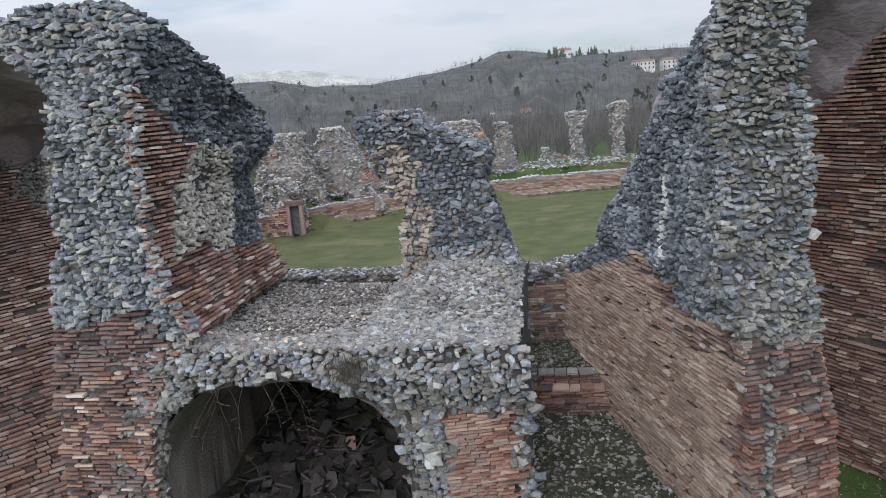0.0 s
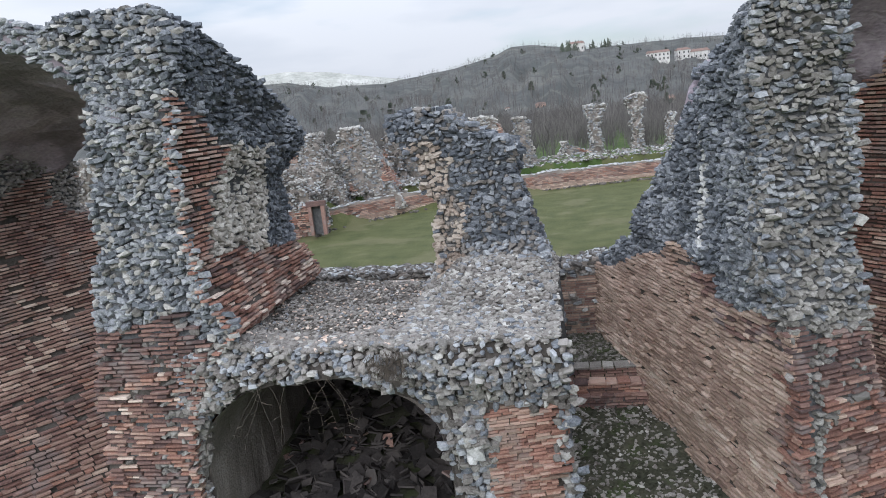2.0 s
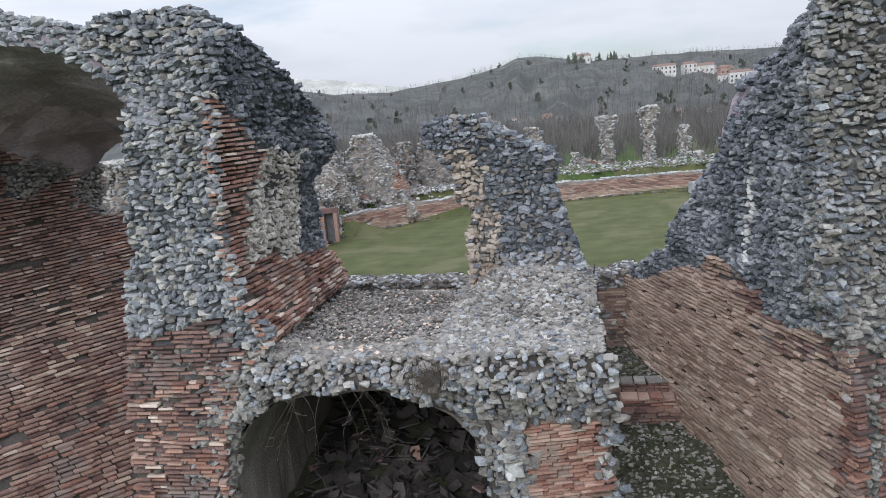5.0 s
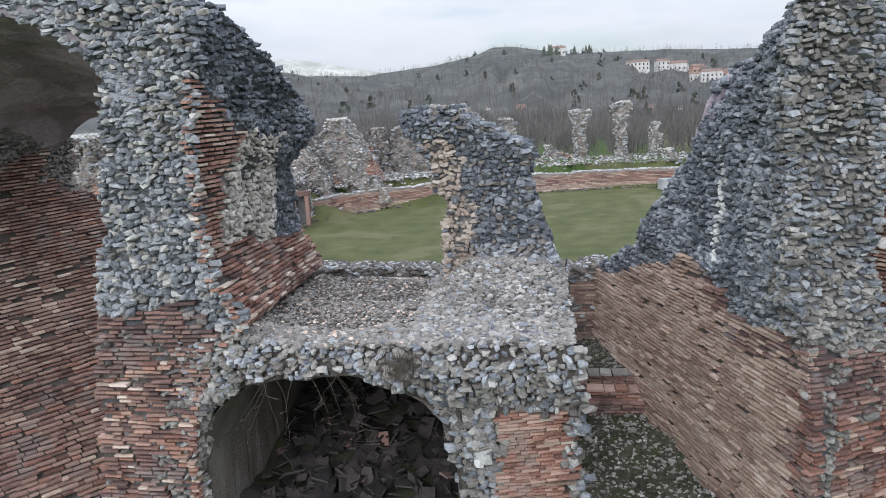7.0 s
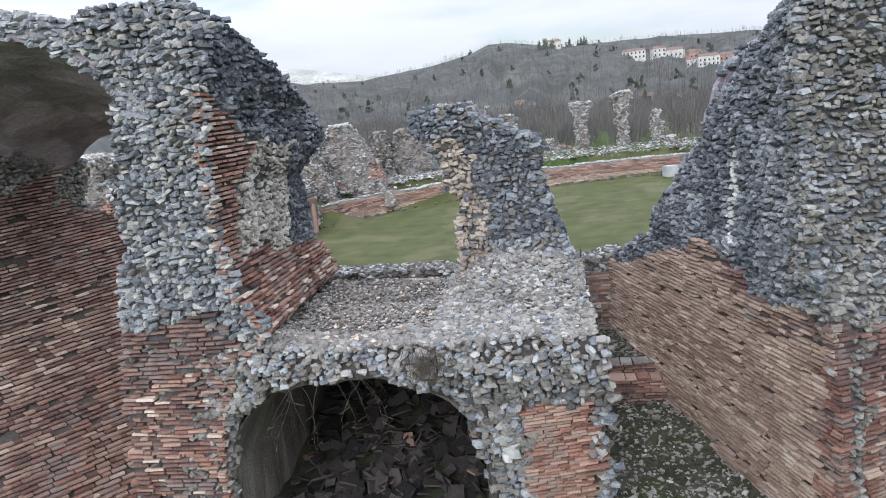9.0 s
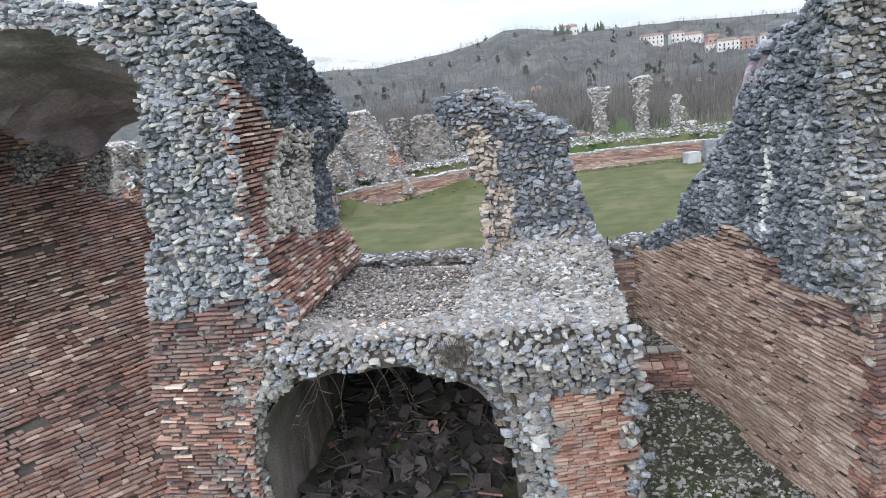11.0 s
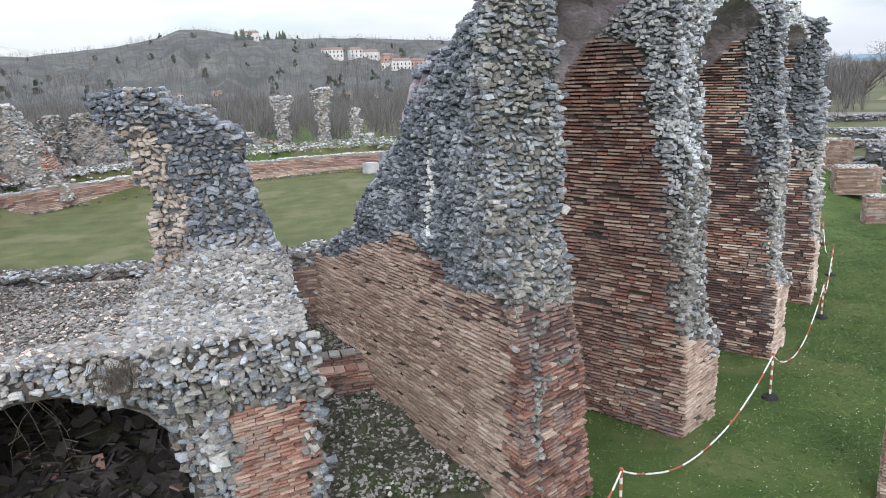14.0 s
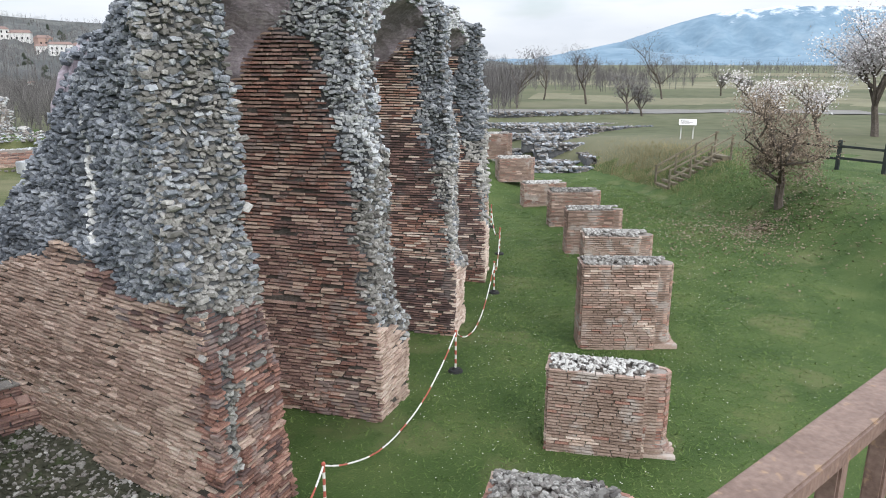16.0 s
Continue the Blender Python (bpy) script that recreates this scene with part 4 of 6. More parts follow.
# ---- the open bay: debris, brick steps ----
vs, fs = [], []
def bay_z(x, y):
    return 0.34 + 0.22 * smooth((y - 9.2) / 2.2) + 0.10 * fbm(x, y, 0, 1.1) + 0.03 * fbm(x, y, 0, 5)
nx, ny = 44, 60
for j in range(ny + 1):
    for i in range(nx + 1):
        x, y = lerp(0.3, 3.6, i / nx), lerp(7.9, 12.2, j / ny)
        k = smooth((y - 7.9) / 1.0)
        vs.append((x, y, lerp(-0.08, bay_z(x, y), k)))
for j in range(ny):
    for i in range(nx):
        fs.append((j * (nx + 1) + i, j * (nx + 1) + i + 1, (j + 1) * (nx + 1) + i + 1, (j + 1) * (nx + 1) + i))
tagged(mesh_object("debris_floor", vs, fs, EARTH, smooth=True), "dark stony earth floor of the open bay", "ground", kind="structure")
debris = tagged(empty("debris_stones", 1.5, 10, 0), "loose pale and grey stones strewn over dark earth", "stones", kind="stuff")
D_INV = debris.matrix_basis.inverted()
pieces = Pieces(debris, near=lambda p: True, limit=280)
for i in range(3600):
    x, y = RNG.uniform(0.5, 3.3), RNG.uniform(8.2, 11.75)
    if x > 3.2 - 0.27 * (y - 7.5) + 0.1:
        continue
    s = RNG.uniform(0.4, 1.0) * (1.9 if i < 60 else 1.0)
    m = Matrix.Translation((x, y, bay_z(x, y) + 0.01)) @ pose(0, 0, 0, RNG.gauss(0, 20), RNG.gauss(0, 20), RNG.uniform(0, 360)) @ Matrix.Diagonal((0.055 * s, 0.04 * s, 0.024 * s, 1))
    pieces.add("stone", STONE_PALE if i < 30 or RNG.random() < 0.06 else STONE_BROWN if RNG.random() < 0.4 else EARTH, D_INV @ m)
pieces.finish()

steps = tagged(empty("brick_steps", 1.4, 12.7, 0), "worn brick and stone steps across the bay", "steps")
S_INV = steps.matrix_basis.inverted()
pieces = Pieces(steps, near=lambda p: True)
for y0, y1, z0, z1 in ((11.62, 11.9, 0.4, 0.74), (11.72, 12.3, 0.7, 0.92), (12.12, 14.2, 0.85, 1.1)):
    bm = bmesh.new()
    add_box(bm, (0.55 - 1.4, y0 + 0.05 - 12.7, z0), (2.35 - 1.4, y1 - 12.7, z1 - 0.04), bevel=0.03)
    part("tread", bm, EARTH if y1 > 13 else MORTAR_GREY, steps)
    z = z0
    while z < z1:
        x = 0.55
        while x < 2.2:
            w = RNG.uniform(0.18, 0.32)
            top = z > z1 - 0.08
            m = Matrix.Translation((x + w / 2, y0 + (0.1 if top else 0.03) + RNG.uniform(-0.02, 0.02), z + 0.026)) @ pose(0, 0, 0, 0, RNG.gauss(0, 1), RNG.gauss(0, 2)) @ Matrix.Diagonal((w / 2 - 0.007, 0.16 if top else 0.06, 0.021, 1))
            pieces.add("brick", (STONE_PALE if RNG.random() < 0.2 else STONE_BROWN) if top and z1 > 1 else BRICK if 0.8 < z1 < 1 and RNG.random() < 0.75 else BRICK_DARK, S_INV @ m)
            x += w
        z += 0.054
for _ in range(700):
    x, y = RNG.uniform(0.6, 2.1), RNG.uniform(12.35, 14.1)
    m = Matrix.Translation((x, y, 1.07)) @ pose(0, 0, 0, RNG.gauss(0, 18), RNG.gauss(0, 18), RNG.uniform(0, 360)) @ Matrix.Diagonal((0.06, 0.045, 0.025, 1))
    pieces.add("stone", EARTH if RNG.random() < 0.5 else STONE_BROWN, S_INV @ m)
pieces.finish()

# ---- heap of broken tiles under the low vault ----
heap = tagged(empty("tile_heap", -2.7, 10, 0), "dark heap of broken clay tiles and slabs inside the vault", "rubble heap", kind="stuff")
H_INV = heap.matrix_basis.inverted()
vs, fs = [], []
for j in range(21):
    for i in range(21):
        x, y = lerp(-4.7, -0.8, i / 20), lerp(8.4, 13.4, j / 20)
        vs.append(H_INV @ Vector((x, y, 0.12 * smooth((y - 8.4) / 2.0) + 0.55 * smooth((y - 10) / 3) + 0.1 * fbm(x, y, 0, 1.5))))
for j in range(20):
    for i in range(20):
        fs.append((j * 21 + i, j * 21 + i + 1, (j + 1) * 21 + i + 1, (j + 1) * 21 + i))
mesh_object("earth", vs, fs, EARTH, heap)
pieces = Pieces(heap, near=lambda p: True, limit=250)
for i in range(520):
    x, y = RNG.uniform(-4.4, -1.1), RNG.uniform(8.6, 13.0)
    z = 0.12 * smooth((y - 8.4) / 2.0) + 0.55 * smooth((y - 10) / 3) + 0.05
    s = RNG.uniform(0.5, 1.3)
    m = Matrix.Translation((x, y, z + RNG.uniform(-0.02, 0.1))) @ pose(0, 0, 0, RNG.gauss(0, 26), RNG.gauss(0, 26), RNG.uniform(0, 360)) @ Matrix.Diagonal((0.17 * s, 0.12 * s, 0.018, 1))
    pieces.add("brick" if RNG.random() < 0.75 else "stone", BRICK_DARK if RNG.random() < 0.03 else TILE_SHADED, H_INV @ m)
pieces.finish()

# ---- dry plants hanging from the ledge ----
def hanging_plant(x, y, z, n, seed, size=1.0):
    rng = random.Random(seed)
    thing = tagged(empty("hanging_plant", x, y, z), "dry leafless stems hanging from the broken vault edge", "plant", group="hanging plants")
    for _ in range(n):
        pts = [Vector((rng.uniform(-0.12, 0.12), 0, 0))]
        d = Vector((rng.uniform(-0.5, 0.5), rng.uniform(-0.25, 0.0), -0.4)).normalized()
        for k in range(7):
            d = (d + Vector((rng.gauss(0, 0.16), rng.gauss(0, 0.08), -0.22))).normalized()
            pts.append(pts[-1] + d * 0.12 * size * rng.uniform(0.7, 1.2))
        vs, fs = tube(pts, [0.0036 - 0.0003 * k for k in range(len(pts))], 4)
        base = len(vs)
        for k in range(3, len(pts)):
            if rng.random() < 0.6:
                tip = pts[k] + Vector((rng.gauss(0, 0.07), rng.gauss(0, 0.04), rng.uniform(-0.1, 0.03)))
                v2, f2 = tube([pts[k], pts[k].lerp(tip, 0.5), tip], [0.004, 0.003, 0.006], 4)
                fs += [tuple(len(vs) + i for i in f) for f in f2]
                vs += v2
        mesh_object("stem", vs, fs, BARK, thing)
    return thing


hanging_plant(-3.42, 8.16, 2.78, 5, 3, 1.35)
hanging_plant(-2.95, 8.14, 2.72, 2, 4, 1.25)
hanging_plant(-2.55, 8.14, 2.70, 4, 5, 1.2)
tuft = tagged(empty("hanging_tuft", -1.62, 8.1, 3.0), "matted dry grass tuft hanging over the ledge", "plant")
vs, fs = [], []
for _ in range(260):
    a = Vector((RNG.gauss(0, 0.14), RNG.uniform(-0.12, 0.04), RNG.uniform(-0.25, 0.06)))
    b = a + Vector((RNG.gauss(0, 0.08), RNG.uniform(-0.08, 0.0), -RNG.uniform(0.1, 0.28)))
    n = len(vs)
    vs += [a, a + Vector((0.006, 0, 0)), b]
    fs.append((n, n + 1, n + 2))
mesh_object("dry_grass", vs, fs, BARK, tuft)

# ---- row of low piers along the lane ----
def low_pier(a, out, length, width, height, label, near=None, plinth=True, pale=-0.12):
    """A low brick pier from its inner corner a, running outwards, with a half column at its outer end."""
    a, o = Vector(a), Vector(out).normalized()
    t = Vector((-o.y, o.x))
    ang = math.degrees(math.atan2(o.y, o.x))
    thing = tagged(empty("brick_pier", a.x, a.y, ground_z(a.x, a.y) - 0.02, ang), label, "brick pier", "low brick piers")
    bm = bmesh.new()
    add_box(bm, (0.03, 0.03, 0), (length - 0.03, width - 0.03, height - 0.03), bevel=0.02)
    part("core", bm, MORTAR, thing)
    pieces = Pieces(thing, near, 220)
    z, row = 0.0, 0
    r = width * 0.28
    while z < height - 0.05:
        for p0, d, n, ln in (((0, 0), (1, 0), (0, -1), length), ((0, width), (0, -1), (-1, 0), width), ((length, 0), (0, 1), (1, 0), width), ((0, width), (1, 0), (0, 1), length)):
            x = -0.12 * (row % 2)
            proud = 0.012 if z > height - 0.11 else 0.0
            while x < ln - 0.02:
                w = min(RNG.uniform(0.2, 0.3), ln - x)
                lo = max(x, 0.0)
                if x + w - lo > 0.03:
                    mid = (lo + x + w) / 2
                    c = Vector((p0[0] + d[0] * mid, p0[1] + d[1] * mid, z + 0.027)) + Vector((n[0], n[1], 0)) * (RNG.uniform(-0.012, 0.002) + proud)
                    m = Matrix.Translation(c) @ Matrix(((d[0], n[0], 0, 0), (d[1], n[1], 0, 0), (0, 0, 1, 0), (0, 0, 0, 1))) @ Matrix.Diagonal(((x + w - lo) / 2 - 0.003, 0.045, 0.0205, 1))
                    pieces.add("brick", BRICK_PINK if fbm(mid + a.x, z * 2.0, 0, 0.8) > 0.4 - pale else BRICK if RNG.random() < 0.12 else BRICK_TAN, m)
                x += w
        z += 0.054
        row += 1
    vs, fs = [], []
    sides, rows = 16, 24

    def column_r(zz):
        if not plinth:
            return r
        return r + 0.05 * math.exp(-((zz - 0.27) / 0.035) ** 2) + 0.085 * math.exp(-((zz - 0.18) / 0.04) ** 2)
    for k in range(rows + 1):
        zz = (height - 0.03) * (k / rows) ** 1.5
        for i in range(sides + 1):
            b = -math.pi / 2 + math.pi * i / sides
            q = column_r(zz) - 0.012
            vs.append((length + 0.20 + q * math.cos(b) if 0 < i < sides else length - 0.02, width / 2 + q * math.sin(b), zz))
    for k in range(rows):
        for i in range(sides):
            q = k * (sides + 1) + i
            fs.append((q, q + 1, q + sides + 2, q + sides + 1))
    fs.append(tuple(rows * (sides + 1) + i for i in range(sides + 1)))
    mesh_object("half_column", vs, fs, MORTAR, thing, label="half-round brick column with worn base")
    z = 0.12 if plinth else 0.0
    while z < height - 0.05:
        rr = column_r(z + 0.026)
        b = -1.5 + RNG.random() * 0.3
        while b < 1.5:
            c = Vector((length + 0.20 + (rr - 0.02) * math.cos(b), width / 2 + (rr - 0.02) * math.sin(b), z + 0.026))
            m = Matrix.Translation(c) @ pose(0, 0, 0, 0, 0, math.degrees(b)) @ Matrix.Diagonal((0.03 + RNG.uniform(-0.006, 0.003), 0.07, 0.0205, 1))
            pieces.add("brick", BRICK_TAN if RNG.random() < 0.5 else BRICK, m)
            b += 0.145 / rr
        for y in (0.5 - rr / width, 0.5 + rr / width):
            m = Matrix.Translation((length + 0.1, width * y, z + 0.026)) @ Matrix.Diagonal((0.11, 0.03, 0.0205, 1))
            pieces.add("brick", BRICK_TAN, m)
        z += 0.054
    if plinth:
        for y in range(4):
            bm = bmesh.new()
            add_box(bm, (length - 0.02, width * (0.06 + 0.22 * y) + 0.004, 0), (length + r + 0.36 - 0.02 * (y % 2), width * (0.28 + 0.22 * y) - 0.004, 0.12 - 0.01 * (y % 3)), bevel=0.012)
            part("plinth_brick", bm, BRICK_TAN, thing)
    # rubble on top
    for _ in range(int(length * width * 420)):
        x, y = RNG.uniform(0.02, length + r * 0.9), RNG.uniform(0.02, width - 0.02)
        if x > length and abs(y - width / 2) > r * 0.7:
            continue
        dome = 0.09 * (1 - (2 * y / width - 1) ** 2)
        m = Matrix.Translation((x, y, height - 0.03 + dome)) @ pose(0, 0, 0, RNG.gauss(0, 14), RNG.gauss(0, 14), RNG.uniform(0, 360)) @ Matrix.Diagonal((0.052 * RNG.uniform(0.6, 1.4), 0.04, 0.026, 1))
        pieces.add("stone", STONE_PALE if RNG.random() < 0.7 else STONE_BROWN, m)
    pieces.finish()
    return thing


OUT = (0.58, -0.81)
low_pier((5.2, 4.85), OUT, 1.3, 0.6, 1.27, "low brick pier with pale rubble top below the platform")
low_pier((8.2, 6.53), OUT, 1.5, 0.6, 1.47, "low brick pier with half column, worn plinth and rubble top", near=lambda p: True)
low_pier((11.97, 8.82), (0.74, -0.67), 1.6, 0.65, 1.95, "taller low brick pier with grey-stained courses and half column", near=lambda p: True, pale=0.1)
low_pier((15.5, 11.55), (0.70, -0.71), 1.5, 0.75, 1.55, "low brick pier with thick rubble top and half column")
low_pier((17.96, 14.15), (0.77, -0.64), 1.5, 0.5, 1.5, "low brick pier with eroded top")
low_pier((20.6, 17.1), (0.80, -0.6), 1.6, 0.6, 1.4, "low brick pier with pale broken top")
low_pier((22.7, 20.4), (0.85, -0.52), 1.6, 0.6, 1.05, "short low brick pier with rubble top", plinth=False)
low_pier((24.4, 23.6), (0.85, -0.52), 1.4, 0.8, 1.15, "short low brick pier with rubble top", plinth=False)
low_pier((25.9, 26.4), (0.9, -0.43), 1.4, 0.6, 1.3, "short brick pier end at the lane's far bend", plinth=False)
low_pier((27.0, 29.4), (0.9, -0.43), 1.4, 0.6, 1.2, "short brick pier end at the lane's far bend", plinth=False)

# ---- chain on posts along the lane ----
def chain_post(x, y, tilt=0.0):
    thing = tagged(empty("barrier_post", x, y, ground_z(x, y)), "red and white plastic barrier post on a black rubber foot", "barrier post", "barrier posts")
    bm = bmesh.new()
    bmesh.ops.create_cone(bm, cap_ends=True, segments=20, radius1=0.16, radius2=0.13, depth=0.05, matrix=Matrix.Translation((0, 0, 0.025)))
    bmesh.ops.create_cone(bm, cap_ends=True, segments=20, radius1=0.08, radius2=0.035, depth=0.04, matrix=Matrix.Translation((0, 0, 0.07)))
    part("foot", bm, RUBBER, thing, "black rubber foot")
    for k in range(8):
        bm = bmesh.new()
        bmesh.ops.create_cone(bm, cap_ends=True, segments=12, radius1=0.021, radius2=0.021, depth=0.095, matrix=Matrix.Translation((tilt * k * 0.01, 0, 0.135 + k * 0.095)))
        part("band", bm, PAINT_RED if k % 2 else PAINT_WHITE, thing)
    bm = bmesh.new()
    bmesh.ops.create_uvsphere(bm, u_segments=12, v_segments=8, radius=0.03, matrix=Matrix.Translation((tilt * 0.08, 0, 0.875)))
    part("cap", bm, PAINT_RED, thing)
    return thing


POSTS = [(2.9, 6.1), (4.5, 7.27), (9.08, 9.7), (13.28, 12.81), (16.35, 15.63), (18.9, 18.6), (21.0, 21.8)]
for x, y in POSTS:
    chain_post(x, y)
for (xa, ya), (xb, yb) in zip(POSTS, POSTS[1:]):
    ln = math.hypot(xb - xa, yb - ya)
    chain = tagged(empty("barrier_chain", xa, ya, 0), "sagging red and white plastic chain between two posts", "chain", "barrier chains")
    inv = chain.matrix_basis.inverted()
    runs = max(6, int(ln / 0.36) // 2 * 2 + 1)
    sag = min(0.80, 0.16 * ln)
    for k in range(runs):
        pts = []
        for i in range(5):
            u = (k + (0.14 if k % 2 else -0.14) * (1 if i == 0 and k else 0) + (-0.14 if k % 2 else 0.14) * (1 if i == 4 and k < runs - 1 else 0) + i / 4) / runs
            z = max(0.05, 0.85 - sag * 4 * u * (1 - u)) + ground_z(lerp(xa, xb, u), lerp(ya, yb, u))
            pts.append(inv @ Vector((lerp(xa, xb, u), lerp(ya, yb, u), z)))
        v, f = tube(pts, [0.012, 0.015, 0.012, 0.015, 0.012], 6)
        mesh_object("chain_run", v, f, PAINT_RED if k % 3 == 1 else PAINT_WHITE, chain)

# ---- viewing platform ----
platform = tagged(empty("viewing_platform", 0.5, -1.5, 0), "raised steel viewing platform with rusted handrail", "platform")
def bar(a, b, w, h, name, mat, parent, label=""):
    a, b = Vector(a), Vector(b)
    bm = bmesh.new()
    ln = (b - a).length
    r = bmesh.ops.create_cube(bm, size=1)
    for v in r["verts"]:
        v.co = Vector((v.co.x * ln, v.co.y * w, v.co.z * h))
    bmesh.ops.bevel(bm, geom=list(bm.edges), offset=min(w, h) * 0.12, segments=2, affect="EDGES")
    q = (b - a).to_track_quat("X", "Z").to_matrix().to_4x4()
    bmesh.ops.transform(bm, matrix=Matrix.Translation((a + b) / 2) @ q, verts=list(bm.verts))
    return part(name, bm, mat, parent, label)


bar((-3.5, 1.85, 5.23), (4.2, 1.78, 5.23), 0.105, 0.05, "handrail", RUST, platform, "flat rusted steel handrail")
for x in (-3.6, -2.7, -1.8, -0.9, 0.0, 0.9, 1.28, 1.62, 2.7, 3.6):
    bar((x, 1.80, 4.05), (x, 1.80, 5.20), 0.05, 0.05, "baluster", RUST, platform)
bar((-4.0, -0.2, 4.02), (4.3, -0.2, 4.02), 4.2, 0.1, "deck", RUST, platform)
for x in (-3.6, 0.2, 4.0):
    for y in (-1.9, 1.6):
        bar((x, y, -0.2 + ground_z(0.5 + x, y - 1.5)), (x, y, 3.97), 0.14, 0.14, "post", RUST, platform)

# ---- bank: stairs, sign, fence, trees ----
stairs = tagged(empty("timber_stairs", 30.7, 18.7, ground_z(30.7, 18.7)), "timber and earth stairs up the grass bank with rustic rails", "stairs")
ST_D = Vector((0.83, -0.56, 0)).normalized()
ST_S = Vector((0.56, 0.83, 0)).normalized()
for k in range(9):
    c = ST_D * (0.33 * k) + Vector((0, 0, 0.18 * k + 0.03))
    bar(c - ST_S * 0.7, c + ST_S * 0.7, 0.14, 0.14, "riser", WOOD, stairs)
    bm = bmesh.new()
    add_box(bm, (-0.7, 0, -0.5), (0.7, 0.36, 0.05))
    bmesh.ops.transform(bm, matrix=Matrix.Translation(c) @ Matrix(((ST_S.x, ST_D.x, 0, 0), (ST_S.y, ST_D.y, 0, 0), (0, 0, 1, 0), (0, 0, 0, 1))), verts=list(bm.verts))
    part("tread", bm, WOOD, stairs)
for s in (-0.8, 0.8):
    for k in (0, 3, 6, 9):
        c = ST_D * (0.33 * k) + ST_S * s + Vector((0, 0, 0.18 * k))
        bar(c - Vector((0, 0, 0.3)), c + Vector((0, 0, 0.95)), 0.09, 0.09, "post", WOOD, stairs)
    for h in (0.5, 0.9):
        bar(ST_S * s + Vector((0, 0, h)), ST_D * 3.1 + ST_S * s + Vector((0, 0, 1.65 + h)), 0.07, 0.07, "rail", WOOD, stairs)

sign = tagged(empty("information_panel", 39.6, 22.8, ground_z(39.6, 22.8), -58), "white slanted information panel on two legs", "sign")
bm = bmesh.new()
add_box(bm, (-0.5, -0.33, -0.02), (0.5, 0.33, 0.02), bevel=0.008)
bmesh.ops.transform(bm, matrix=pose(0, 0, 1.0, 28), verts=list(bm.verts))
part("panel", bm, PAINT_WHITE, sign)
for k in range(5):
    bm = bmesh.new()
    add_box(bm, (-0.4, 0.2 - 0.1 * k, 0.021), (0.1 + 0.25 * (k % 2), 0.24 - 0.1 * k, 0.024))
    bmesh.ops.transform(bm, matrix=pose(0, 0, 1.0, 28), verts=list(bm.verts))
    part("text_bar", bm, BARK, sign)
for x in (-0.35, 0.35):
    bar((x, 0, -0.1), (x, 0, 1.0), 0.07, 0.07, "leg", PAINT_WHITE, sign)

fence = tagged(empty("timber_fence", 32.6, 10.6, 1.6), "dark timber post and rail fence on the bank", "fence")
F_PTS = [Vector((32.6 + 0.25 * k - 0.02 * k * k, 13.4 - 1.75 * k, 0)) for k in range(9)]
for k, p in enumerate(F_PTS):
    p.z = ground_z(p.x, p.y)
    q = fence.matrix_basis.inverted() @ p
    bar(q - Vector((0, 0, 0.3)), q + Vector((0, 0, 1.25)), 0.15, 0.15, "post", WOOD_DARK, fence)
    if k:
        for h in (0.5, 1.0):
            bar(last + Vector((0, 0, h)), q + Vector((0, 0, h - 0.03)), 0.08, 0.1, "rail", WOOD_DARK, fence)
    last = q


